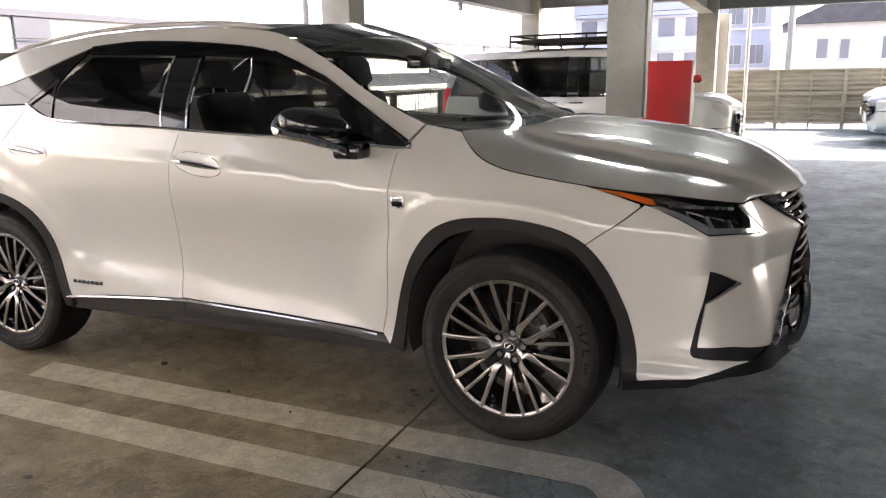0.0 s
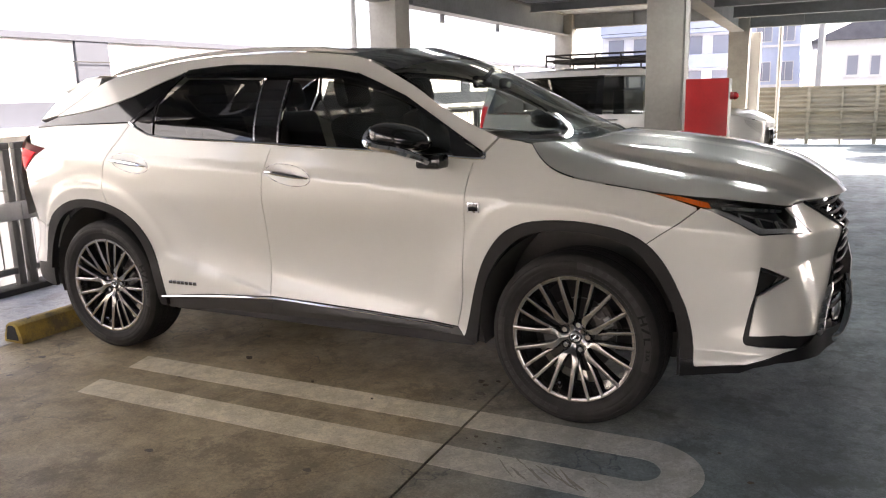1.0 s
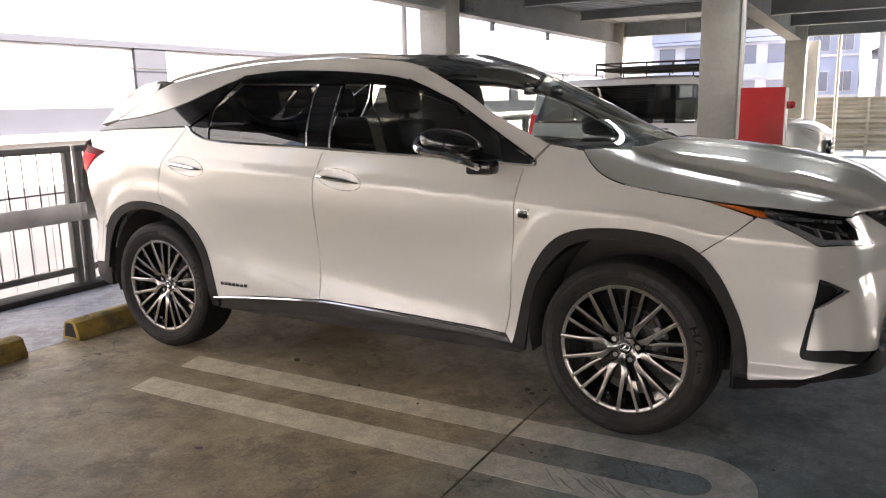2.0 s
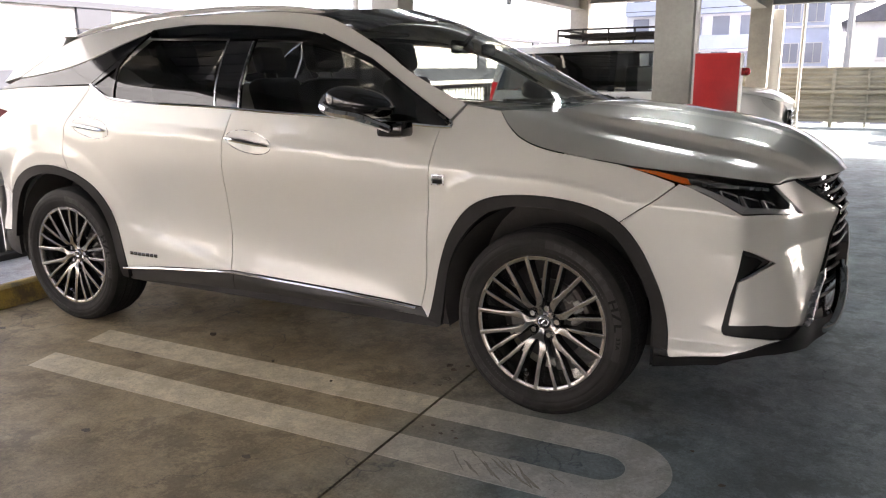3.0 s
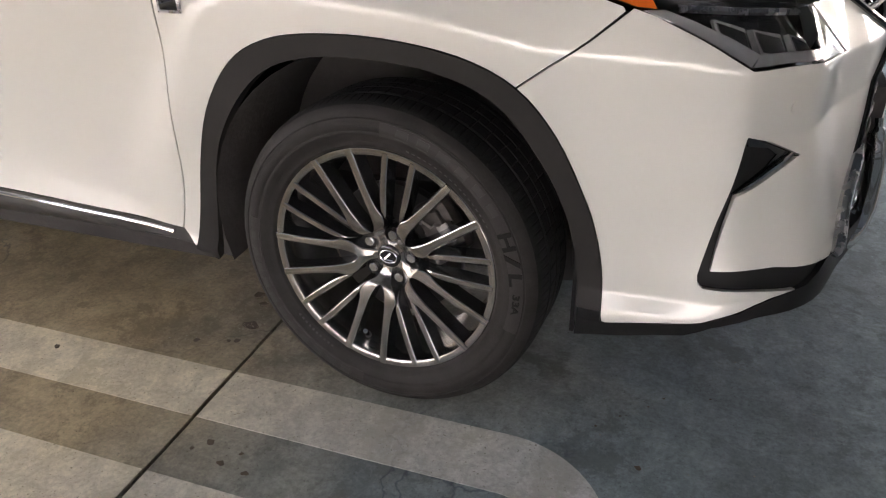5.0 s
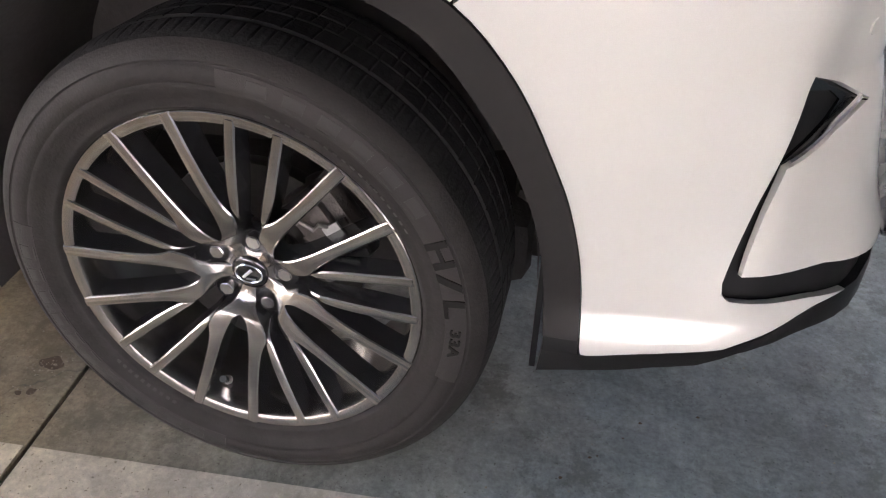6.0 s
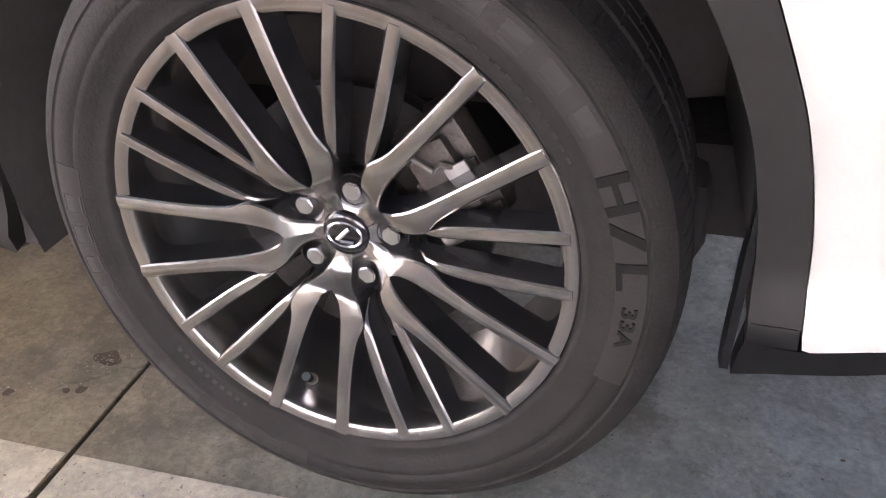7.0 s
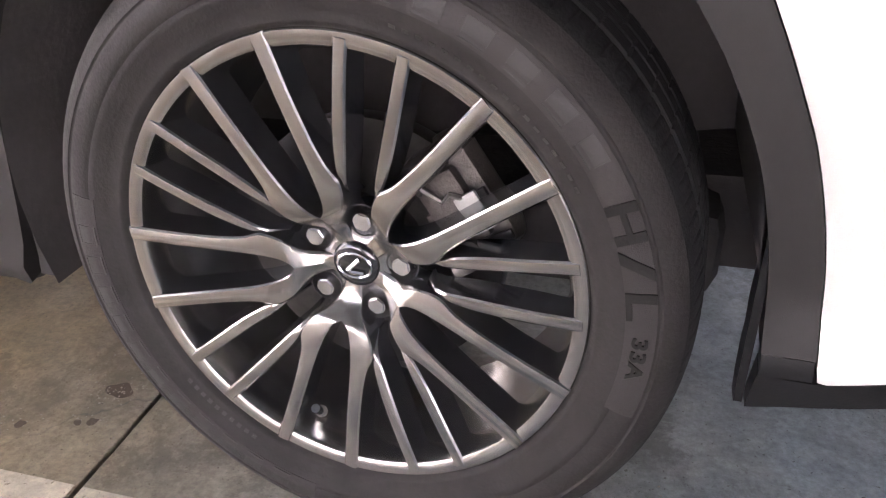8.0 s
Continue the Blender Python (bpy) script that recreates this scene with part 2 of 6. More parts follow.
YELLOW = material("worn_yellow_rubber", (0.40, 0.28, 0.055), 0.75, tint=(0.12, 0.088, 0.040), scale=9, bump=0.4, bump_scale=60)
FENCE_MAT = material("tan_sheet_steel", (0.31, 0.285, 0.215), 0.55, vary=0.35, scale=2.5, bump=0.1, stretch=(1, 1, 6))
WALL_WHITE = material("white_cladding_wall", (0.82, 0.80, 0.77), 0.7, vary=0.1, scale=0.6)
# the white wall's blue-grey shade, put into a colour of its own
WALL_SHADE = material("shade_blue_cladding", (0.022, 0.027, 0.042), 0.7, vary=0.15, scale=0.6)
WALL_GREY = material("grey_wall_panel", (0.34, 0.34, 0.34), 0.75, vary=0.2, scale=1.5, bump=0.2, bump_scale=30)
WING_PALE = material("pale_grey_cladding", (0.34, 0.36, 0.39), 0.7, vary=0.1, scale=0.6)
WALL_BASE = material("grey_base_panel", (0.085, 0.088, 0.098), 0.75, vary=0.2, scale=1.5, bump=0.2, bump_scale=30)
HOUSE_PALE = material("pale_house_render", (0.84, 0.83, 0.84), 0.8, vary=0.12, scale=1)
ROOF_GREY = material("slate_roof", (0.14, 0.14, 0.16), 0.7, vary=0.3, scale=3)
BLUE_BLOCK = material("blue_grey_render", (0.52, 0.57, 0.70), 0.8, vary=0.15, scale=0.5)
PANE = material("dark_pane", (0.24, 0.25, 0.30), 0.12)
ASPHALT = material("asphalt", (0.06, 0.06, 0.06), 0.85, vary=0.3, scale=0.5, bump=0.3)
SPOT = material("oil_spot", (0.10, 0.071, 0.042), 0.5, vary=0.5, scale=40)
GRIT = material("pale_grit", (0.36, 0.325, 0.26), 0.8, vary=0.4, scale=300)
LEAF = material("dry_leaf_litter", (0.09, 0.07, 0.045), 0.8, vary=0.4, scale=40)
PAD_GREY = material("headliner_grey", (0.20, 0.19, 0.17), 0.9)

for _m, _s in ((RUBBER, .3), (RUBBER_MARK, .2), (RUBBER_BAND, .35), (TREAD, .3), (MATT_BLACK, .25), (LEATHER, .15), (INTERIOR, .2), (LIP_BLACK, .2), (CLADDING, .22), (GRILLE_BLACK, .05)):
    _m.node_tree.nodes["Principled BSDF"].inputs["Specular IOR Level"].default_value = _s

# ---- building helpers ----
WORLD_OF = {}


def thing(name, at, label, category, group="", kind=""):
    e = new(name)
    e.location = at
    e.empty_display_size = 0.1
    WORLD_OF[e.name] = Matrix.Translation(at)
    return tagged(e, label, category, group, kind)


def put(name, mesh, mats, parent=None, label="", at=None):
    """Links a mesh, with its own pose at, under parent without moving it."""
    if not isinstance(mats, (list, tuple)):
        mats = [mats]
    if not mesh.materials:
        for m in mats:
            mesh.materials.append(m)
    ob = new(name, mesh)
    m = at.copy() if at is not None else Matrix()
    if parent is not None:
        ob.parent = parent
        ob.matrix_parent_inverse = WORLD_OF[parent.name].inverted()
    ob.matrix_basis = m
    WORLD_OF[ob.name] = m
    if label:
        tagged(ob, label)
    return ob


def finish(bm, name, smooth_=True, angle=35):
    bmesh.ops.recalc_face_normals(bm, faces=bm.faces[:])
    for e in bm.edges:
        if len(e.link_faces) == 2:
            e.smooth = e.calc_face_angle(0) < radians(angle)
    for fc in bm.faces:
        fc.smooth = smooth_
    me = bpy.data.meshes.new(name)
    bm.to_mesh(me)
    bm.free()
    return me


def part(name, bm, mat, parent=None, label="", at=None, angle=35):
    return put(name, finish(bm, name, True, angle), mat, parent, label, at)


def box(x0, y0, z0, x1, y1, z1, bevel=0.0, bm=None, seg=2):
    own = bm is None
    bm = bm or bmesh.new()
    r = bmesh.ops.create_cube(bm, size=1)
    vs = r["verts"]
    for v in vs:
        v.co = Vector((x0 + (v.co.x + .5) * (x1 - x0), y0 + (v.co.y + .5) * (y1 - y0), z0 + (v.co.z + .5) * (z1 - z0)))
    if bevel:
        es = list({e for v in vs for e in v.link_edges})
        bmesh.ops.bevel(bm, geom=es, offset=bevel, segments=seg, profile=0.5, affect="EDGES")
    return bm


def rod(a, b, r, n=10, bm=None, r2=None):
    bm = bm or bmesh.new()
    a, b = Vector(a), Vector(b)
    m = Matrix.Translation((a + b) / 2) @ (b - a).to_track_quat("Z", "Y").to_matrix().to_4x4()
    bmesh.ops.create_cone(bm, cap_ends=True, segments=n, radius1=r, radius2=r if r2 is None else r2, depth=(b - a).length, matrix=m)
    return bm


def tube(pts, r, n=8, bm=None, flat=1.0):
    """A round bar along a line of points; flat squeezes it along y."""
    bm = bm or bmesh.new()
    pts = [Vector(p) for p in pts]
    rings = []
    for i, p in enumerate(pts):
        d = (pts[min(i + 1, len(pts) - 1)] - pts[max(i - 1, 0)]).normalized()
        s = d.cross(Vector((0, 0, 1)))
        if s.length < 1e-4:
            s = d.cross(Vector((0, 1, 0)))
        s.normalize()
        up = s.cross(d)
        rr = r[i] if isinstance(r, (list, tuple)) else r
        rings.append([bm.verts.new(p + (s * math.cos(k * 2 * math.pi / n) * flat + up * math.sin(k * 2 * math.pi / n)) * rr) for k in range(n)])
    for a, b in zip(rings, rings[1:]):
        for k in range(n):
            bm.faces.new((a[k], a[(k + 1) % n], b[(k + 1) % n], b[k]))
    bm.faces.new(rings[0])
    bm.faces.new(rings[-1][::-1])
    return bm


def prism(outline, lo, hi, axis="y", bm=None, bevel=0.0):
    """A solid from a flat outline: pairs are (x, z) for axis y, (x, y) for z, (y, z) for x."""
    bm = bm or bmesh.new()
    place = {"y": lambda p, q: (p[0], q, p[1]), "z": lambda p, q: (p[0], p[1], q), "x": lambda p, q: (q, p[0], p[1])}[axis]
    a = [bm.verts.new(place(p, lo)) for p in outline]
    b = [bm.verts.new(place(p, hi)) for p in outline]
    n = len(a)
    made = [bm.faces.new(a), bm.faces.new(b[::-1])]
    for k in range(n):
        made.append(bm.faces.new((a[k], b[k], b[(k + 1) % n], a[(k + 1) % n])))
    if bevel:
        es = [e for fc in made[:2] for e in fc.edges]
        bmesh.ops.bevel(bm, geom=es, offset=bevel, segments=2, profile=0.5, affect="EDGES")
    return bm


def lathe(profile, n, bm=None, closed=False, m=None):
    """Turns (radius, y) pairs about the y axis."""
    bm = bm or bmesh.new()
    rings = []
    for k in range(n):
        c, s = math.cos(2 * math.pi * k / n), math.sin(2 * math.pi * k / n)
        rings.append([bm.verts.new((r * c, y, r * s)) for r, y in profile])
    q = len(profile)
    for k in range(n):
        a, b = rings[k], rings[(k + 1) % n]
        for i in range(q if closed else q - 1):
            bm.faces.new((a[i], b[i], b[(i + 1) % q], a[(i + 1) % q]))
    if m is not None:
        bmesh.ops.transform(bm, matrix=m, verts=bm.verts[:])
    return bm


def curve(pts, n=6):
    """A smooth line through points (any dimension)."""
    out = []
    for i in range(len(pts) - 1):
        p0, p1, p2, p3 = pts[max(i - 1, 0)], pts[i], pts[i + 1], pts[min(i + 2, len(pts) - 1)]
        for k in range(n):
            s = k / n
            out.append(tuple(.5 * (2 * b + (c - a) * s + (2 * a - 5 * b + 4 * c - d) * s * s + (3 * b - a - 3 * c + d) * s ** 3) for a, b, c, d in zip(p0, p1, p2, p3)))
    return out + [tuple(pts[-1])]


def mix_smooth(a, b, v):
    s = min(1, max(0, (v - a) / (b - a)))
    return s * s * (3 - 2 * s)


def hermite(tab, v, k=1):
    n, i = len(tab), 0
    while i < n - 2 and v > tab[i + 1][0]:
        i += 1
    a, b, p, q = tab[i], tab[i + 1], tab[max(i - 1, 0)], tab[min(i + 2, n - 1)]
    h = b[0] - a[0]
    s = min(1, max(0, (v - a[0]) / h))
    m1, m2 = (b[k] - p[k]) / (b[0] - p[0]), (q[k] - a[k]) / (q[0] - a[0])
    return (2 * s ** 3 - 3 * s * s + 1) * a[k] + (s ** 3 - 2 * s * s + s) * h * m1 + (3 * s * s - 2 * s ** 3) * b[k] + (s ** 3 - s * s) * h * m2


def sheet(outline, fn, step=0.03, push=0.0, flange=0.02, mirror=None):
    """A curved panel: a flat outline in (u, z), cut into a grid and laid on the surface fn, with its edge turned in by flange."""
    bm = bmesh.new()
    if sum(a[0] * b[1] - a[1] * b[0] for a, b in zip(outline, outline[1:] + outline[:1])) < 0:
        outline = outline[::-1]
    bm.faces.new([bm.verts.new((u, z, 0)) for u, z in outline])
    for ax in (0, 1):
        vals = [p[ax] for p in outline]
        k = math.ceil(min(vals) / step)
        while k * step < max(vals):
            co, no = [0, 0, 0], [0, 0, 0]
            co[ax], no[ax] = k * step, 1
            bmesh.ops.bisect_plane(bm, geom=bm.verts[:] + bm.edges[:] + bm.faces[:], plane_co=co, plane_no=no, dist=1e-5)
            k += 1
    bm.verts.index_update()
    pos, nor = [], []
    e = 0.004

    def at(u, z):
        return Vector(fn(u, z))
    for v in bm.verts:
        u, z = v.co.x, v.co.y
        n = (at(u + e, z) - at(u - e, z)).cross(at(u, z + e) - at(u, z - e)).normalized()
        pos.append(at(u, z) + n * push)
        nor.append(n)
    faces = [[v.index for v in fc.verts] for fc in bm.faces]
    if flange:
        rim = {}
        for ed in bm.edges:
            if len(ed.link_faces) == 1:
                quad = []
                for v in ed.verts:
                    if v.index not in rim:
                        i = v.index
                        rim[i] = len(pos)
                        pos += [pos[i].copy(), pos[i] - nor[i] * flange]
                        nor += [nor[i].copy(), nor[i].copy()]
                    quad.append(rim[v.index])
                d = pos[quad[1]] - pos[quad[0]]
                out = d.cross(nor[ed.verts[0].index]).normalized()
                c = ed.link_faces[0].calc_center_median()
                if out.dot(at(c.x, c.y) - pos[quad[0]]) > 0:
                    out.negate()
                    quad.reverse()
                for q in quad:
                    nor[q] = nor[q + 1] = out
                faces.append([quad[1], quad[0], quad[0] + 1, quad[1] + 1])
    bm.free()
    if mirror is not None:
        pos = [Vector((p.x, 2 * mirror - p.y, p.z)) for p in pos]
        nor = [Vector((n.x, -n.y, n.z)) for n in nor]
        faces = [fc[::-1] for fc in faces]
    me = bpy.data.meshes.new("panel")
    me.from_pydata([tuple(p) for p in pos], [], faces)
    me.polygons.foreach_set("use_smooth", [True] * len(faces))
    me.normals_split_custom_set_from_vertices([tuple(n) for n in nor])
    return me


def loft_sheet(edge, mid, na=24, crown=2.0, raise_=None, centre=0.945):
    """A panel across the car, from an edge line of points to its middle line, mirrored to the other side."""
    pos, cols = [], 2 * na + 1
    for i, (e, m) in enumerate(zip(edge, mid)):
        for k in range(cols):
            t = 1 - abs(k - na) / na
            g = 1 - (1 - t) ** crown
            x = e[0] + (m[0] - e[0]) * (1 - (1 - t) ** 2)
            y = e[1] + (centre - e[1]) * t
            z = e[2] + (m[2] - e[2]) * g + (raise_(i / (len(edge) - 1), t) if raise_ else 0)
            pos.append((x, y if k <= na else 2 * centre - y, z))
    faces = [[i * cols + k, i * cols + k + 1, (i + 1) * cols + k + 1, (i + 1) * cols + k] for i in range(len(edge) - 1) for k in range(cols - 1)]
    if edge[-1][0] > edge[0][0]:
        faces = [fc[::-1] for fc in faces]
    me = bpy.data.meshes.new("panel")
    me.from_pydata(pos, [], faces)
    me.polygons.foreach_set("use_smooth", [True] * len(faces))
    return me


def lettering(text, height, depth=0.002, bold=0.0):
    """A solid word in the built-in font, centred, in the xz plane, facing -y."""
    cu = bpy.data.curves.new("word", "FONT")
    cu.body, cu.size, cu.extrude, cu.align_x, cu.offset = text, height, depth, "CENTER", bold
    tmp = bpy.data.objects.new("word", cu)
    scene.collection.objects.link(tmp)
    bpy.context.view_layer.update()
    me = bpy.data.meshes.new_from_object(tmp.evaluated_get(bpy.context.evaluated_depsgraph_get()))
    bpy.data.objects.remove(tmp)
    me.transform(pose(0, 0, 0, 90))
    me.materials.clear()
    return me

# ---- the parking deck ----
FLOOR_JOINTS = [-4.95, -3.47, -0.42, 4.6, 9.6, 15.0]
Y0, Y1, ROOF_Y, ROOF_0 = -11.6, 18.6, 12.7, -8.2
ROOF_X, DECK_X = 13.0, -3.95       # ends of the deck above
ground = part("ground", box(-400, -400, -7.2, 400, 400, -7.0), ASPHALT)
tagged(ground, "dark asphalt ground far below the deck", "ground", kind="structure")
floor = part("floor", box(-4.95, Y0, -0.30, 15.0, Y1, -0.012), JOINT_MAT)
tagged(floor, "stained trowelled concrete parking deck with open joints", "floor", kind="structure")
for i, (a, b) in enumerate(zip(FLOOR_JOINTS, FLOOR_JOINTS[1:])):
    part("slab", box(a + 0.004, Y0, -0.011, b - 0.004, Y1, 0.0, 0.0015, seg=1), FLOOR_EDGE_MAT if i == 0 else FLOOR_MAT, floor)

# the U-shaped stall marking: two strips joined by a round end, cut by the floor joint
def ring_line(y_mid=-0.31, x_end=0.325, r_out=0.27, r_in=0.092, x_start=-2.43, z=0.0022, skew=0.04):
    line = thing("parking_line", (-1.0, y_mid, 0), "worn white U-shaped stall marking painted on the concrete", "road marking")
    n = 40
    arc_o = [(x_end + r_out * math.sin(math.pi * k / n), y_mid + r_out * math.cos(math.pi * k / n)) for k in range(n + 1)]
    arc_i = [(x_end + r_in * math.sin(math.pi * k / n) + .02, y_mid + r_in * math.cos(math.pi * k / n)) for k in range(n + 1)]
    g0, g1 = -0.427, -0.413
    front = [(g1, y_mid + r_out)] + arc_o + [(g1, y_mid - r_out), (g1, y_mid - r_in)] + arc_i[::-1] + [(g1, y_mid + r_in)]
    part("painted_end", prism(front, 0.0005, z, "z"), LINE_MAT, line)
    for s in (1, -1):
        y_a, y_b = y_mid + s * r_in, y_mid + s * r_out
        part("painted_strip", prism([(x_start - .0, y_a), (g0, y_a), (g0, y_b), (x_start - skew * s + .0, y_b)], 0.0005, z, "z"), LINE_MAT, line)
    return line


u_line = ring_line()
tagged(u_line, group="stall markings")
for k, y in enumerate((2.2, 4.7, 7.2, -2.82, -5.33)):
    copy_thing(u_line, Matrix.Translation((-1.0, y, 0)))

# small dark spots and litter on the concrete
rng = random.Random(4)
def floor_spot(x, y, r, mat=SPOT, name="floor_stain", label="dark oil spot on the concrete floor"):
    n = 26
    ph = rng.random() * 6
    pts = [(x + r * (1 + .25 * math.sin(2 * a + ph) + .02 * rng.random()) * math.cos(a), y + .8 * r * (1 + .2 * math.cos(3 * a + ph) + .02 * rng.random()) * math.sin(a)) for a in (2 * math.pi * k / n for k in range(n))]
    return tagged(part(name, prism(pts, 0.0, 0.0006 if mat is SPOT else 0.006, "z"), mat), label, "stain" if mat is SPOT else "litter", "floor specks")


for x, y, r in ((-1.54, -0.92, .018), (-0.824, -0.803, .017), (-2.05, -0.22, .014), (-2.95, -.55, .02), (-3.05, -.28, .02), (-.494, .158, .022), (-.49, .082, .010), (-.512, .074, .007), (-.60, .05, .010), (-.78, -.12, .012),
                (.75, -.25, .012), (1.6, .2, .016), (.62, -.05, .008), (-.33, -.28, .011), (-.27, -.33, .009), (-.24, -.29, .006), (-.36, -.31, .006), (-.2, -.34, .008), (.51, .054, .0035), (.56, .106, .003), (.573, .112, .002), (.653, .202, .003), (.761, .235, .003), (.62, .16, .002)):
    floor_spot(x, y, r)
for x, y, r in ((-.55, .3, .018), (-.51, .26, .012), (-.47, .33, .01), (-1.9, .15, .02), (-.95, -.1, .008), (-1.35, -.02, .008)):
    floor_spot(x, y, r, LEAF, "dry_leaf", "crumpled dry leaf scrap on the concrete floor")

# pale grit round the oil spots and along the sill
grit_rng = random.Random(9)
gv, gf = [], []
for cx, cy, spread, count in ((-.494, .158, .035, 70), (-.49, .082, .03, 20), (-.60, .05, .03, 16), (-1.3, .12, .5, 70), (-.45, .2, .12, 40), (.9, .1, .5, 40)):
    for k in range(count):
        x, y, s_ = cx + grit_rng.gauss(0, spread), cy + grit_rng.gauss(0, spread * .6), grit_rng.uniform(.0008, .0022)
        i0 = len(gv)
        gv += [(x - s_, y - s_, .0002), (x + s_, y - s_ * .6, .0002), (x + s_ * .7, y + s_, .0002), (x - s_ * .8, y + s_ * .7, .0002), (x, y, .0002 + s_)]
        gf += [(i0, i0 + 1, i0 + 4), (i0 + 1, i0 + 2, i0 + 4), (i0 + 2, i0 + 3, i0 + 4), (i0 + 3, i0, i0 + 4)]
grit_mesh = bpy.data.meshes.new("grit")
grit_mesh.from_pydata(gv, [], gf)
tagged(put("floor_grit", grit_mesh, GRIT), "pale sand grit scattered on the concrete floor", "grit", kind="stuff")

# rubber scuffs across the near strip of the marking
def scuff(x, y, length, width, turn):
    c, q = math.cos(radians(turn)), math.sin(radians(turn))
    pts = []
    for k in range(9):
        a = -length / 2 + length * k / 8
        pts.append((a, width * (.2 + math.sin(math.pi * k / 8)) / 2 * (1 + .3 * rng.random()) + .0015 * math.sin(k * 1.1)))
    pts += [(a, b - width * (.2 + math.sin(math.pi * i / 8))) for i, (a, b) in list(enumerate(pts))[::-1]]
    o = part("scuff_mark", prism([(x + a * c - b * q, y + a * q + b * c) for a, b in pts], .0024, .0029, "z"), SCUFF)
    return tagged(o, "dark rubber scuff on the painted line", "stain", "floor specks")


SCUFF = material("rubber_scuff", (0.36, 0.335, 0.285), 0.7, vary=.4, scale=60)
for k in range(9):
    scuff(-.12 + k * .036 + rng.uniform(-.02, .02), -.47 + rng.uniform(-.055, .055), rng.uniform(.08, .18), rng.uniform(.004, .011), rng.uniform(-52, -38))
for k in range(5):
    scuff(.04 + k * .05, -.49 + rng.uniform(-.05, .05), rng.uniform(.06, .15), rng.uniform(.003, .008), rng.uniform(-38, -24))

# wheel stops
def wheel_stop(x, y0, y1):
    stop = thing("wheel_stop", (x, (y0 + y1) / 2, 0), "worn yellow rubber wheel stop fixed to the concrete floor", "wheel stop", "wheel stops")
    prof = [(-.085, 0.0), (.085, 0.0), (.085, .03), (.055, .11), (.03, .125), (-.03, .125), (-.055, .11), (-.085, .03)]
    bm = prism([(x + a, b) for a, b in prof], y0, y1, "y", bevel=.012)
    part("body", bm, YELLOW, stop)
    # flat near-black plate stands for the shade inside the hollow end
    part("end_shade_plate", prism([(x + a * .62, .02 + b * .72) for a, b in prof], y0 - .002, y0 + .01, "y"), JOINT_MAT, stop, "dark plate for the shade in the hollow end")
    for y in (y0 + .12, y1 - .12):
        part("bolt", rod((x, y, .12), (x, y, .131), .012), STEEL, stop)
    return stop


for y in (-.17, 1.17, -1.08, 2.35, 3.67, 4.85, 6.2):
    wheel_stop(-3.46, y, y + .58)

# steel columns and beams
def column(x0, x1, y0, y1, z1, mat=GREY_PAINT, name="column", label="grey-painted steel box column of the parking deck"):
    c = thing(name, ((x0 + x1) / 2, (y0 + y1) / 2, 0), label, "column", "columns", "structure")
    part("shaft", box(x0, y0, 0, x1, y1, z1, .012), mat, c)
    part("base_plate", box(x0 - .05, y0 - .05, 0, x1 + .05, y1 + .05, .03, .004), mat, c)
    for sx in (x0 - .025, x1 + .025):
        for sy in (y0 - .025, y1 + .025):
            part("bolt", rod((sx, sy, .02), (sx, sy, .06), .012, 6), STEEL, c)
    return c


ZB, ZD = 2.375, 2.90            # underside of beams and of the deck above
column(-.66, -.31, 4.82, 5.17, ZD)
part_edge = part("cable_duct", box(-.298, 4.86, 0, -.262, 4.92, ZD, .004), WHITE_PAINT)
tagged(part_edge, "narrow white cable duct up the side of a column", "duct")
column(-.62, -.27, 12.2, 12.55, ZD)
column(-3.92, -3.56, 5.0, 5.35, ZD)
column(-3.92, -3.56, 12.2, 12.55, ZD)
column(-.66, -.31, -2.8, -2.45, ZD)
column(-3.92, -3.56, -2.8, -2.45, ZD)
column(6.6, 6.95, 4.82, 5.17, ZD)
column(6.6, 6.95, -2.8, -2.45, ZD)
column(-.27, -.09, 12.62, 12.8, ZB, PALE_STEEL, "rain_pipe_casing", "pale sheet-steel casing beside a column")
p = part("rain_pipe", rod((.235, 12.7, 0), (.235, 12.7, 2.9), .032, 12), PALE_STEEL)
tagged(p, "slim pale vertical rain pipe at the deck's edge", "pipe")
p = part("rain_pipe", rod((-4.2, 5.1, 0), (-4.2, 5.1, 2.9), .035, 12), PALE_STEEL)
tagged(p, "slim pale vertical rain pipe beside the railing", "pipe")


def beam(axis, c, a, b, depth=.40, width=.20, z0=ZB, name="beam", mat=BEAM_PAINT, plates=()):
    mid = {"x": ((a + b) / 2, c, z0), "y": (c, (a + b) / 2, z0)}[axis]
    t = thing(name, mid, "grey-painted steel H-beam under the deck above", "beam", "beams", "structure")

    def piece(nm, w0, w1, za, zb, p=a, q=b, m=mat):
        if axis == "x":
            part(nm, box(p, c + w0, za, q, c + w1, zb), m, t)
        else:
            part(nm, box(c + w0, p, za, c + w1, q, zb), m, t)
    piece("bottom_flange", -width / 2, width / 2, z0, z0 + .014)
    piece("web", -.005, .005, z0 + .014, z0 + depth - .014)
    piece("top_flange", -width / 2, width / 2, z0 + depth - .014, z0 + depth)
    for q in plates:
        piece("stiffener", -width / 2 + .004, width / 2 - .004, z0 + .014, z0 + depth - .014, q, q + .012)
        piece("splice_plate", -.016, .016, z0 + .06, z0 + depth - .06, q + .2, q + .62)
        for k in range(3):
            for j in range(4):
                pa, za = q + .26 + k * .15, z0 + .10 + j * .065
                if axis == "x":
                    bmr = rod((pa, c - .03, za), (pa, c + .03, za), .013, 6)
                else:
                    bmr = rod((c - .03, pa, za), (c + .03, pa, za), .013, 6)
                part("bolt", bmr, BEAM_PAINT, t)
    return t


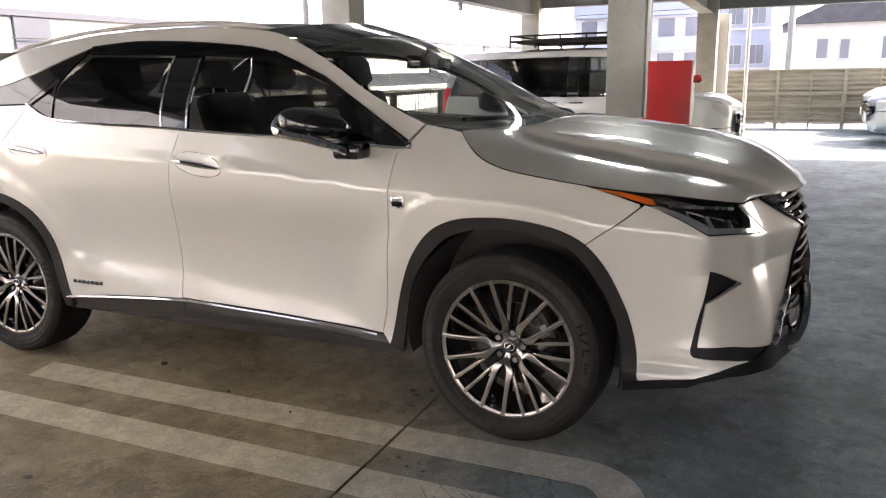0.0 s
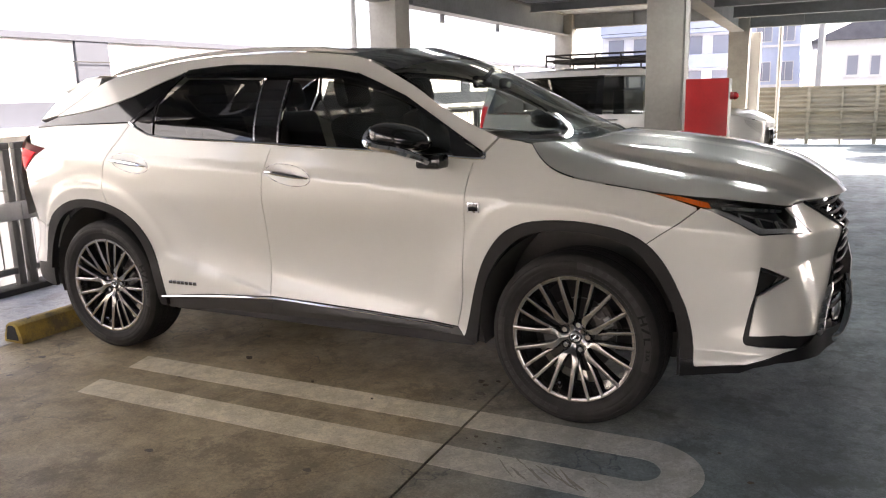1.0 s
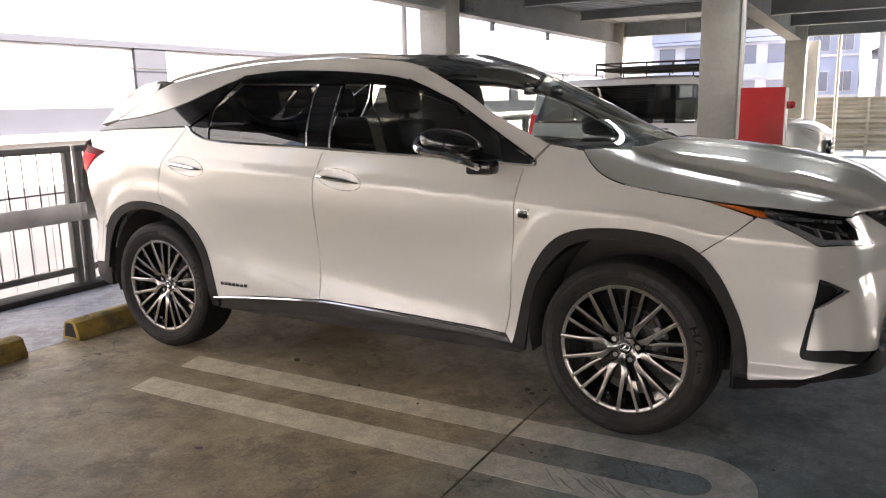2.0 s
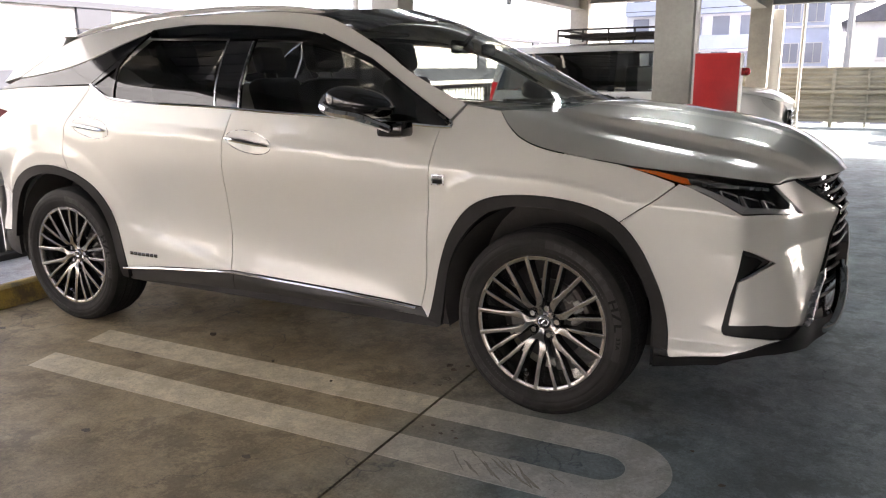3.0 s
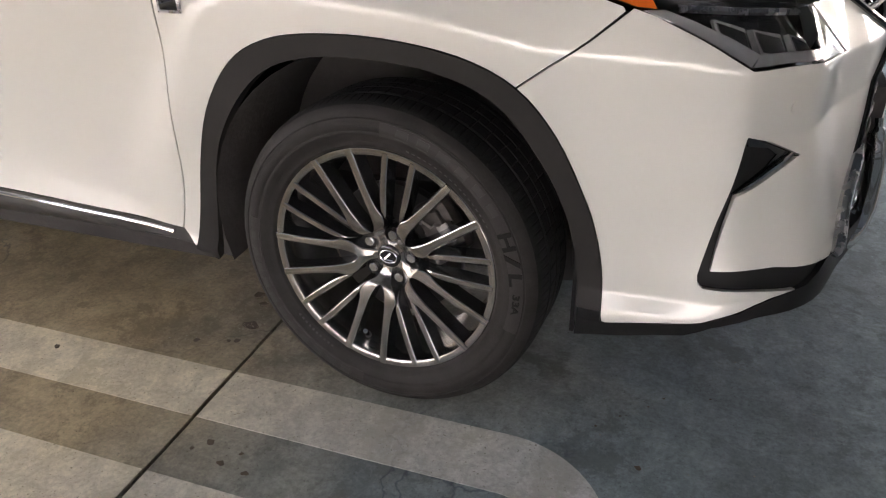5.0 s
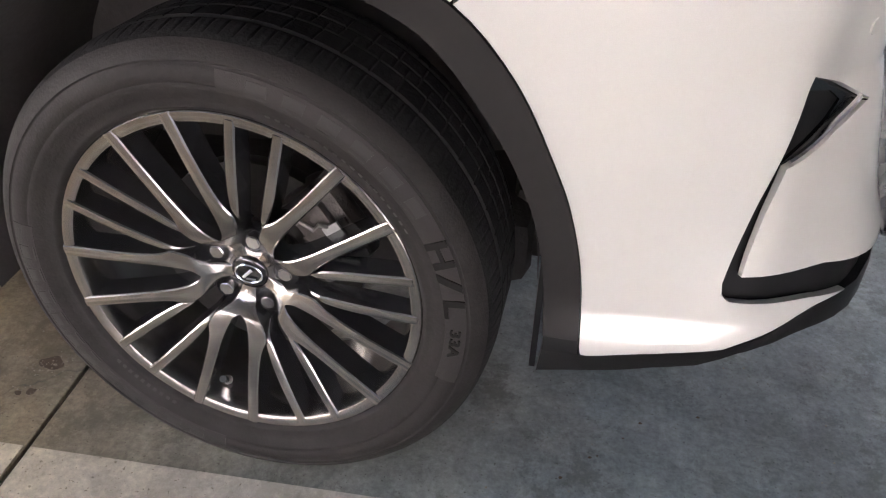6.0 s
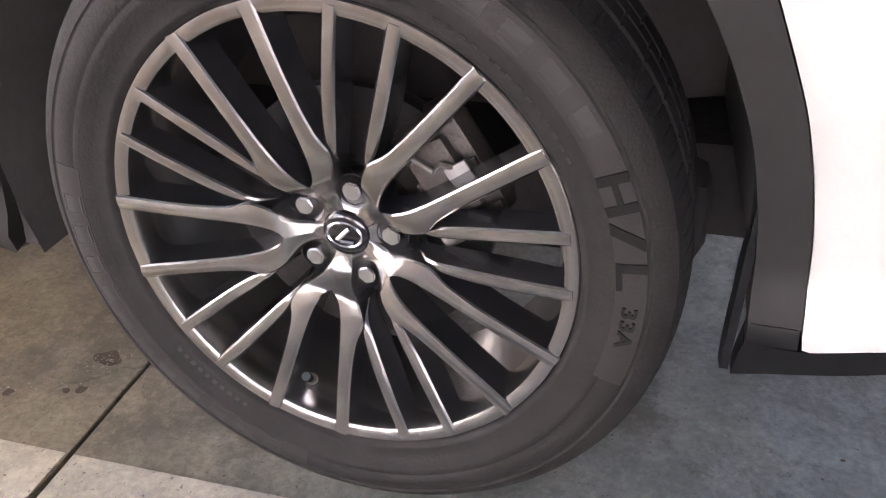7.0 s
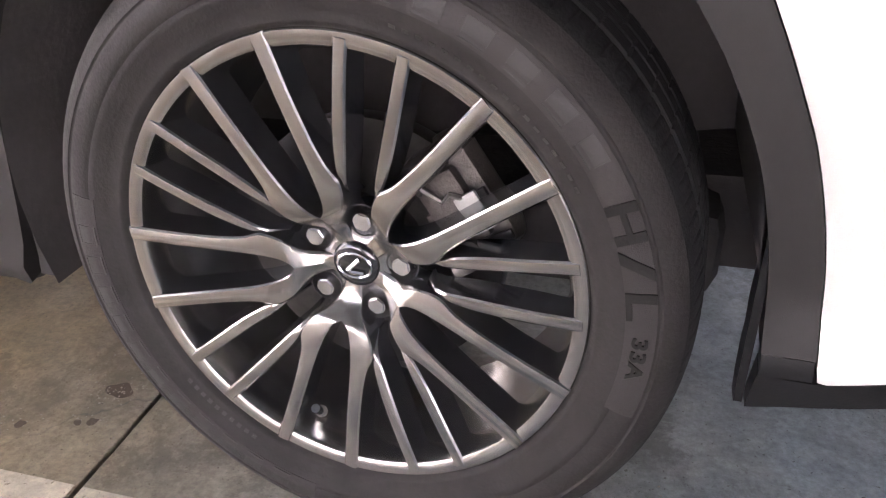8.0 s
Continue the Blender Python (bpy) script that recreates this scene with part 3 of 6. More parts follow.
for x in (-.47, 6.78):
    beam("y", x, ROOF_0, ROOF_Y - .1, .52, .22, ZB, plates=(5.6, -1.9) if x < 0 else ())
beam("y", -3.74, ROOF_0, ROOF_Y - .1, .40, .22, 2.49, plates=(5.6, -1.9))
for y, low in ((5.0, 2.42), (12.38, 2.44), (-2.62, 2.42)):
    beam("x", y, -.34, ROOF_X - .25, 2.89 - low, .20, low, plates=(.6, 3.2))
    beam("x", y, -3.62, -.60, .27, .20, 2.62, plates=(-2.4,))
for y, low in ((7.45, 2.39), (9.9, 2.44), (2.5, 2.44), (-.1, 2.44)):
    beam("x", y, -.34, ROOF_X - .25, 2.89 - low, .15, low, "joist")
    beam("x", y, -3.62, -.60, .15, .15, 2.74, "joist")
for y in (-5.1, -7.6):
    beam("x", y, -3.62, ROOF_X - .25, .42, .18, ZB + .06, "joist")
for x in (-.66, -3.92, 6.6):
    for y in (-7.95,):
        column(x, x + .35, y, y + .35, ZD)
# ribbed steel decking, one folded sheet for each bay, with the slab over it
def deck(y0, y1, label):
    bm = bmesh.new()
    pts, y = [], y0
    while y < y1:
        pts += [(y, ZD + .055), (y + .09, ZD + .055), (y + .11, ZD), (y + .19, ZD)]
        y += .21
    ends = [[bm.verts.new((x, q, z)) for q, z in pts] for x in (DECK_X, ROOF_X)]
    for i in range(len(pts) - 1):
        bm.faces.new((ends[0][i], ends[0][i + 1], ends[1][i + 1], ends[1][i]))
    tagged(part("ceiling", bm, DECK, angle=10), "ribbed galvanised steel decking " + label, "ceiling", kind="structure")
    tagged(part("upper_deck", box(DECK_X, y0, ZD + .06, ROOF_X, y1, ZD + .32), GREY_PAINT), "concrete upper parking deck " + label, "ceiling", kind="structure")


deck(ROOF_0, ROOF_Y, "over the stalls")
# unseen wall, added to keep light from +x off the car's front
wall_e = part("light_block_wall", box(ROOF_X - .2, Y0, 0, ROOF_X, 12.5, ZD), GREY_PAINT)
tagged(wall_e, "plain grey wall added unseen to hold light off the car's front", "wall", kind="structure")
# lamps added under the deck, out of view, to brighten and streak the hood
for x, y in ((-2.4, 3.7), (-.1, 3.7), (1.0, 3.7)):
    lt = thing("hood_fill_light", (x, y, ZD), "slim twin-tube batten under the deck, added unseen to brighten the hood", "lamp", "ceiling lamps")
    part("housing", box(x - .34, y - .075, ZD - .05, x + .34, y + .075, ZD, .006), WHITE_PAINT, lt)
    for q in (-.045, .045):
        part("tube", rod((x - .30, y + q, ZD - .075), (x + .30, y + q, ZD - .075), .014), TUBE_LIT, lt, "lit white tube")
for x, y in ((-3.80, 5.35), (-3.80, 6.75), (-3.80, 8.8)):
    hk = thing("pipe_hanger", (x, y, ZB), "small steel hanger under the edge beam", "bracket", "hangers")
    part("strap", box(x - .03, y - .02, 2.37, x + .03, y + .02, 2.489, .004), BEAM_PAINT, hk)

# fire-hydrant cabinet by the column
cab = thing("hydrant_cabinet", (-.05, 4.8, 0), "red steel fire-hydrant cabinet with a white edge and a red lamp", "fire cabinet")
part("body", box(-.252, 4.66, .12, .152, 4.86, 1.49, .006), WHITE_PAINT, cab, "white steel cabinet body")
part("plinth", box(-.23, 4.68, 0, .13, 4.84, .12), GREY_PAINT, cab)
door = part("door", box(-.244, 4.644, .16, .142, 4.662, 1.495, .006), RED_PAINT, cab, "red enamelled door")
part("handle", box(.090, 4.628, .80, .120, 4.646, .92, .004), SATIN, door)
lamp = part("lamp_base", rod((.152, 4.74, 1.33), (.185, 4.74, 1.33), .035, 14), RED_PAINT, cab)
bm = bmesh.new()
bmesh.ops.create_uvsphere(bm, u_segments=14, v_segments=8, radius=.036, matrix=Matrix.Translation((.193, 4.74, 1.33)))
part("lamp_dome", bm, RED_DOME, lamp, "red lamp dome")
part("bell", rod((-.262, 4.72, 1.36), (-.242, 4.72, 1.36), .03, 14), WHITE_PAINT, cab)

# railing along the open edge beside the stalls
def railing(x, y0, y1, z1=1.15):
    r = thing("railing", (x, (y0 + y1) / 2, 0), "bronze steel railing with thin bars and a grey mid rail", "railing", "railings")
    part("top_rail", box(x - .03, y0, z1 - .05, x + .03, y1, z1, .006), RAIL_PAINT, r)
    part("bottom_rail", box(x - .02, y0, .14, x + .02, y1, .19, .004), RAIL_PAINT, r)
    part("mid_rail", box(x + .02, y0 - .02, .56, x + .055, y1 + .02, .70, .008), RAIL_PALE, r, "pale flat aluminium mid rail")
    for z in (.79,):
        part("wire", rod((x, y0, z), (x, y1, z), .006, 6), RAIL_PAINT, r)
    for y in (y0 + .03, y1 - .03):
        part("post", box(x - .03, y - .03, 0, x + .03, y + .03, z1 - .05, .005), RAIL_PAINT, r)
    n = int((y1 - y0 - .1) / .122)
    for k in range(1, n + 1):
        y = y0 + .03 + k * (y1 - y0 - .06) / (n + 1)
        part("bar", rod((x, y, .19), (x, y, z1 - .05), .006, 6), RAIL_PAINT, r)
    return r


kerb = part("kerb", box(-4.75, Y0, 0, -4.55, Y1, .05, .01), JOINT_MAT)
tagged(kerb, "low dark kerb under the railing", "kerb", kind="structure")
for y in (-10.09, -8.27, -2.81, -.99, .83, 2.65, 4.47, 6.29, 8.11, 9.93, -4.63, -6.45):
    railing(-4.66, y, y + 1.78)


def far_railing(y, x0, x1):
    r = thing("railing", ((x0 + x1) / 2, y, 0), "bronze steel railing with thin bars across the aisle", "railing", "railings")
    part("top_rail", box(x0, y - .03, 1.1, x1, y + .03, 1.15, .006), RAIL_PAINT, r)
    part("mid_rail", box(x0, y - .03, .56, x1, y + .03, .70, .006), RAIL_PALE, r)
    part("bottom_rail", box(x0, y - .02, .12, x1, y + .02, .17, .004), RAIL_PAINT, r)
    for x in (x0 + .03, x1 - .03):
        part("post", box(x - .03, y - .03, 0, x + .03, y + .03, 1.1, .005), RAIL_PAINT, r)
    n = int((x1 - x0) / .16)
    for k in range(1, n):
        x = x0 + (x1 - x0) * k / n
        part("bar", rod((x, y, .17), (x, y, 1.1), .008, 6), RAIL_PAINT, r)


for k in range(9):
    far_railing(Y0 + .15, -4.7 + k * 2.05, -2.7 + k * 2.05)

# ---- the white SUV: its surfaces ----
MID = 0.945
PLAN = [(-4.45, -3.83, .945), (-3.95, -3.76, .52), (-3.66, -3.62, .19), (-3.45, -3.44, .075), (-3.1, -3.1, .012), (-2.79, -2.79, .0),
        (-2.3, -2.3, .012), (-1.6, -1.6, .02), (-.9, -.9, .025), (-.5, -.5, .024), (0, 0, .004), (.3, .3, .012), (.5, .5, .032),
        (.6, .597, .05), (.68, .672, .072), (.72, .71, .088), (.75, .735, .107), (.8, .768, .143), (.92, .84, .225), (1.09, .895, .385), (1.25, .965, .53), (1.42, 1.028, .70), (1.68, 1.062, .945)]
LOW = [(.28, .03), (.35, .004), (.40, .0), (.46, .011), (.54, .030), (.64, .037), (.78, .025), (.95, .0), (2, .0)]
NOSE = [(.25, .03), (.36, .0), (.5, .012), (.7, .0), (2, .0)]
CREASE = [(-4.5, 1.14), (-3.5, 1.13), (-2.4, 1.095), (-1.34, 1.04), (-.52, .98), (-.3, .97), (-.04, .96), (.08, .948), (.18, .93), (.27, .908), (.34, .89), (.43, .88), (.59, .87), (.74, .85), (.9, .832), (1.2, .82), (1.7, .81)]
LEAN_IN = [(-3.5, .42), (-2.6, .50), (-1.5, .43), (-.5, .42), (.3, .42), (.6, .42), (1.7, .45)]
LIP = [(.40, .0), (.47, .013), (.6, .021), (.72, .013), (.95, .0), (1.1, .0), (1.25, .0), (1.68, .0)]
CHIN = [(.48, .0), (.6, .012), (.68, .030), (.72, .040), (.8, .066), (.9, .084), (1.05, .092), (1.25, .075), (1.45, .04), (1.68, .03)]
FLARE_LEG = [(.55, -.56), (.66, -.535), (.763, -.504), (.84, -.458), (.921, -.388), (.955, -.312), (1.05, -.15)]
SWEEP = [(-2.4, 0), (-1.62, 0), (-1.33, .03), (-1.06, .065), (-.81, .085), (-.57, .14)]
HANDLES = ((-1.455, 1.055), (-2.51, 1.10))


def inset(u, z):
    """How far the skin lies inside the car's plan outline."""
    w = mix_smooth(.2, .75, u)
    zs = z - .03 * mix_smooth(-1.45, -2.4, u) * mix_smooth(.40, .50, z) * mix_smooth(.80, .62, z)
    if u > -1.62:
        zs += hermite(SWEEP, min(u, -.57)) * mix_smooth(.74, .50, z) * mix_smooth(.30, .36, z)
    d = hermite(LOW, zs) * (1 - w) + hermite(NOSE, z) * w
    over = z - hermite(CREASE, u)
    for cx in (0, -2.79):
        r = math.hypot(u - cx, z - .42)
        if r < .75:
            d = d * (1 - .6 * mix_smooth(.72, .56, r))
    if -.62 < u < .5:
        d -= .007 * mix_smooth(-.034, .030, u - hermite(FLARE_LEG, z)) * mix_smooth(.5, .72, z) * mix_smooth(.45, .1, u) * mix_smooth(.02, -.015, over)
    r = math.hypot(u + 2.86, z - .42)
    if r < .62:
        d -= .007 * mix_smooth(.605, .540, r) * mix_smooth(.5, .75, z)
    line = z - (.598 - .2245 * (u + 2.332))
    d -= .009 * mix_smooth(.020, -.016, line) * mix_smooth(-.17, -.02, line) * mix_smooth(-2.36, -2.2, u) * mix_smooth(-1.55, -1.72, u)
    d += hermite(LEAN_IN, u) * (over + math.sqrt(over * over + .000025)) / 2 + .17 * max(0, z - 1.3)
    d -= .034 * math.sin(math.pi * min(max((over - .05) / .5, 0), 1)) * mix_smooth(-.65, -1.35, u)
    d -= hermite(LIP, u) * min(max((.393 - z) / .044, 0), 1)
    d -= hermite(CHIN, u) * min(max((.715 - z) / .265, 0), 1)
    for hu, hz in HANDLES:
        q = ((u - hu) / .10) ** 2 + ((z - hz) / .042) ** 2
        if q < 4:
            d += .014 * math.exp(-q * 1.2)
    return d


def skin(u, z):
    x, y = hermite(PLAN, u, 1), hermite(PLAN, u, 2)
    tx, ty = hermite(PLAN, u + .01, 1) - hermite(PLAN, u - .01, 1), hermite(PLAN, u + .01, 2) - hermite(PLAN, u - .01, 2)
    n = math.hypot(tx, ty) or 1
    d = inset(u, z)
    return (x - ty / n * d, y + tx / n * d, z)


def shrink(outline, g=0.002):
    """Draws an outline in by g, for the gap between panels."""
    if sum(a[0] * b[1] - a[1] * b[0] for a, b in zip(outline, outline[1:] + outline[:1])) < 0:
        outline = outline[::-1]
    out, n = [], len(outline)
    for i in range(n):
        a, b, c = (Vector(outline[k % n]) for k in (i - 1, i, i + 1))
        d1, d2 = (b - a), (c - b)
        if d1.length < 1e-6 or d2.length < 1e-6:
            continue
        d1.normalize(), d2.normalize()
        n1, n2 = Vector((-d1.y, d1.x)), Vector((-d2.y, d2.x))
        m = n1 + n2
        m = n1 if m.length < .2 else m / max(m.length_squared / 2, .5)
        out.append(tuple(b + m * g))
    return out


suv = thing("suv", (-1.4, MID, 0), "pearl-white SUV with black arch cladding parked in a marked stall", "car")


def both(name, outline, mat, step=.022, push=0.0, flange=.02, gap=.002, label="", parent=None, sides=(None, MID)):
    """A body panel on either side of the car; returns the near one."""
    o = shrink(outline, gap) if gap else outline
    made = [put(name, sheet(o, skin, step, push, flange, mirror=s), mat, parent or suv, label) for s in sides]
    return made[0]


ARCH_F_OUT = curve([(.495, .328), (.493, .40), (.484, .465), (.466, .535), (.441, .60), (.38, .72), (.30, .812), (.19, .866), (.04, .891), (-.11, .89), (-.23, .868), (-.33, .81), (-.41, .70), (-.46, .56), (-.49, .42), (-.51, .325)], 4)
ARCH_F_IN = curve([(.445, .345), (.441, .42), (.429, .49), (.405, .568), (.355, .665), (.265, .778), (.14, .835), (-.01, .851), (-.15, .838), (-.26, .79), (-.36, .68), (-.42, .54), (-.45, .305)], 5)
ARCH_R_OUT = curve([(-3.36, .47), (-3.32, .63), (-3.23, .765), (-3.08, .85), (-2.9, .885), (-2.7, .862), (-2.54, .79), (-2.44, .68), (-2.38, .53), (-2.335, .36)], 5)
ARCH_R_IN = curve([(-3.30, .44), (-3.27, .58), (-3.18, .715), (-3.06, .80), (-2.9, .838), (-2.72, .82), (-2.58, .75), (-2.49, .65), (-2.43, .50), (-2.385, .305)], 5)
SEAM_FB = [(.30, .812), (.36, .857), (.43, .905), (.50, .960)]
LAMP_LOW = [(.50, .962), (.545, .948), (.589, .929), (.63, .911), (.663, .894), (.725, .858), (.868, .851), (1.098, .828)]
LAMP_TOP = curve([(.285, 1.018), (.446, 1.0), (.577, .990), (.715, .975), (.93, .947)], 5)
LAMP_END = [(.93, .947), (.965, .921), (1.021, .883), (1.098, .828)]
HOOD_LINE = curve([(.285, 1.022), (.1, 1.05), (-.02, 1.072), (-.11, 1.105), (-.17, 1.15), (-.215, 1.205)], 5)
SEAM_DF = curve([(-.475, 1.135), (-.492, 1.05), (-.502, .91), (-.515, .72), (-.525, .5), (-.55, .372)], 4)
SEAM_DR = curve([(-1.565, 1.195), (-1.60, 1.09), (-1.622, .95), (-1.625, .72), (-1.615, .52), (-1.61, .42)], 4)
SEAM_RQ = curve([(-2.548, 1.301), (-2.612, 1.221), (-2.687, 1.13), (-2.73, .98), (-2.715, .90), (-2.70, .862)], 4)
BELT = curve([(-.455, 1.135), (-.8, 1.157), (-1.37, 1.187), (-1.565, 1.197)], 4)
BELT_R = curve([(-1.555, 1.198), (-1.747, 1.208), (-2.13, 1.222), (-2.356, 1.239), (-2.45, 1.263), (-2.547, 1.311)], 4)
i_seam = min(range(len(ARCH_F_OUT)), key=lambda k: abs(ARCH_F_OUT[k][0] - .30) + abs(ARCH_F_OUT[k][1] - .812))
j_rq = min(range(len(ARCH_R_OUT)), key=lambda k: abs(ARCH_R_OUT[k][0] + 2.70) + abs(ARCH_R_OUT[k][1] - .862))

both("front_fender", SEAM_FB[:-1] + [(.49, .954)] + [(.485, .963)] + [(.40, .990)] + HOOD_LINE + [(-.37, 1.23), (-.43, 1.162), (-.457, 1.137)] + SEAM_DF[:] + [(-.515, .328)] + ARCH_F_OUT[i_seam:-1][::-1][:-1], PEARL, .014)
both("front_door", BELT + SEAM_DR[1:] + curve([(-1.61, .418), (-1.3, .408), (-.95, .393), (-.55, .370)], 3)[1:] + SEAM_DF[::-1][1:-1], PEARL)
both("rear_door", BELT_R + SEAM_RQ[1:] + ARCH_R_OUT[j_rq + 1:] + curve([(-2.335, .36), (-2.0, .395), (-1.61, .418)], 3)[1:] + SEAM_DR[::-1][1:-1], PEARL, .014)
TAIL = [(-3.55, 1.21), (-3.417, 1.193), (-3.232, 1.171), (-3.36, 1.11), (-3.52, 1.03), (-3.60, 1.02)]
both("quarter_panel", [(-2.546, 1.313), (-3.094, 1.303), (-3.379, 1.287)] + [(-3.456, 1.252)] + [(-3.415, 1.195), (-3.232, 1.173), (-3.36, 1.11), (-3.50, 1.035)] + [(-3.50, .72), (-3.31, .70)]
     + ARCH_R_OUT[9:j_rq + 1] + SEAM_RQ[::-1][1:-1], PEARL)
both("rear_bumper", [(-3.302, .698), (-3.50, .718), (-3.75, .74), (-4.44, .74), (-4.44, .5), (-3.75, .48), (-3.56, .45), (-3.36, .47)] + ARCH_R_OUT[1:8], PEARL)
both("rear_skirt", [(-3.36, .465), (-3.56, .448), (-3.75, .478), (-4.44, .498), (-4.44, .36), (-3.7, .33), (-3.30, .32), (-3.30, .44)], CLADDING, push=-.012)
tail_light = both("tail_light", TAIL, DARK_RED, push=-.003, label="dark red tail-light lens")
both("glow_lens", [(-3.60, 1.165), (-3.46, 1.158), (-3.34, 1.148), (-3.40, 1.105), (-3.50, 1.055), (-3.60, 1.045)], RED_LENS, .03, .001, .004, 0, "red inner lens with a sunlit glow put in", tail_light)
both("front_arch_cladding", [(.4945, .350)] + [p for p in ARCH_F_OUT if p[0] < 0 or p[1] > .354] + [(-.455, .30)] + ARCH_F_IN[::-1][:-1] + [(.445, .350)], CLADDING, .03, .004, .035, 0, "black grained wheel-arch cladding")
both("rear_arch_cladding", ARCH_R_OUT + [(-2.34, .30)] + ARCH_R_IN[::-1], CLADDING, .03, .004, .035, 0, "black grained wheel-arch cladding")

# front bumper with its slot and fog opening
both("cladding_foot", [(.446, .3475), (.494, .3475), (.496, .323), (.446, .321)], LIP_BLACK, .03, -.001, .03, 0, "smooth black foot of the cladding")
FOG = [(.738, .729), (.803, .708), (.880, .675), (.800, .647), (.724, .617)]
GRILLE_EDGE = curve([(1.114, .945), (1.23, .886), (1.33, .838), (1.372, .815)], 3) + curve([(1.368, .79), (1.283, .68), (1.202, .589), (1.126, .526), (1.03, .476), (.958, .440)], 3)
both("front_bumper", SEAM_FB + LAMP_LOW + LAMP_END[::-1][1:] + curve([(.93, .945), (1.02, .946), (1.114, .945)], 2)[1:] + GRILLE_EDGE[1:]
     + [(.90, .449), (.818, .459), (.697, .459), (.711, .552)] + FOG[::-1]
     + [(.719, .635), (.703, .568), (.688, .492), (.679, .451), (.681, .434), (.690, .425), (.737, .419), (.815, .410), (.872, .405)] + [(.815, .392), (.775, .382), (.716, .360), (.690, .349), (.632, .342), (.557, .332), (.508, .322), (.498, .324)] + ARCH_F_OUT[1:i_seam], PEARL, .012, flange=.012)
both("bumper_slot", [(.66, .76), (.95, .70), (1.0, .46), (1.2, .46), (1.2, .36), (.95, .36), (.80, .37), (.66, .38)], LIP_BLACK, .04, -.016, 0, 0, "black slot behind the bumper corner")
both("front_splitter", [(.445, .319), (.442, .268), (.525, .286), (.603, .301), (.667, .307), (.695, .322), (.712, .334), (.777, .350), (.904, .352), (1.02, .336), (1.113, .345), (1.3, .36), (1.68, .37), (1.68, .42), (1.24, .42), (1.14, .425), (.96, .437), (.90, .405), (.87, .401), (.775, .379), (.716, .356), (.690, .346), (.632, .339), (.557, .329), (.50, .319)],
     LIP_BLACK, .03, -.004, .03, .001, "smooth black lower bumper lip")
both("fog_pocket", [(.730, .735), (.80, .715), (.885, .675), (.80, .64), (.72, .61)], GLOSS_BLACK, .02, -.06, 0, 0, "deep gloss-black fog opening")
both("fog_bezel", [FOG[0], FOG[1], FOG[2], FOG[3], FOG[4], (.755, .640), (.800, .662), (.828, .682), (.805, .697), (.752, .708)], DARK_CHROME, .02, -.012, .03, .001, "dark chrome bezel round the fog opening")
for s in (0, 1):
    def mir(p):
        return (p[0], 2 * MID - p[1], p[2]) if s else tuple(p)
    lip = curve([(.868, .676), (.840, .664), (.800, .650), (.760, .634), (.732, .621)], 4)
    part("fog_trim", tube([mir(Vector(skin(u, z)) + Vector((-.004, .004, .002))) for u, z in lip], .0042, 6), CHROME, suv, "chrome edge of the fog opening")
    part("fog_fin", tube([mir(Vector(skin(u, z)) + Vector((-.012, .028, 0))) for u, z in ((.745, .69), (.79, .682), (.82, .672))], .007, 6), SATIN, suv)
# grille
both("grille_backing", [(1.10, .945), (1.23, .886), (1.37, .815), (1.283, .68), (1.202, .589), (1.03, .476), (.97, .44), (1.22, .37), (1.68, .38), (1.68, .94)], GLOSS_BLACK, .04, -.035, 0, 0, "black spindle grille mesh")
for k in range(11):
    z = .915 - k * .042
    lo = 1.165 + (.92 - z) * 1.9 if z > .815 else 1.375 - (.815 - z) * .78
    pts = [skin(min(lo + (1.68 - lo) * j / 8, 1.68), z) for j in range(9)]
    pts += [(p[0], 2 * MID - p[1], p[2]) for p in pts[::-1][1:]]
    part("grille_bar", tube([(p[0] - .016, p[1], p[2]) for p in pts], .0075, 6), GRILLE_BLACK, suv)
    for j in range(1, 16):
        p, q = Vector(pts[j]) - Vector((.018, 0, 0)), Vector(pts[j]) - Vector((.028, 0, .042))
        if k < 10 and .50 < p.z:
            part("grille_web", tube([p, q + Vector((0, .012 if p.y < MID else -.012, 0))], .0042, 5), GRILLE_BLACK, suv)
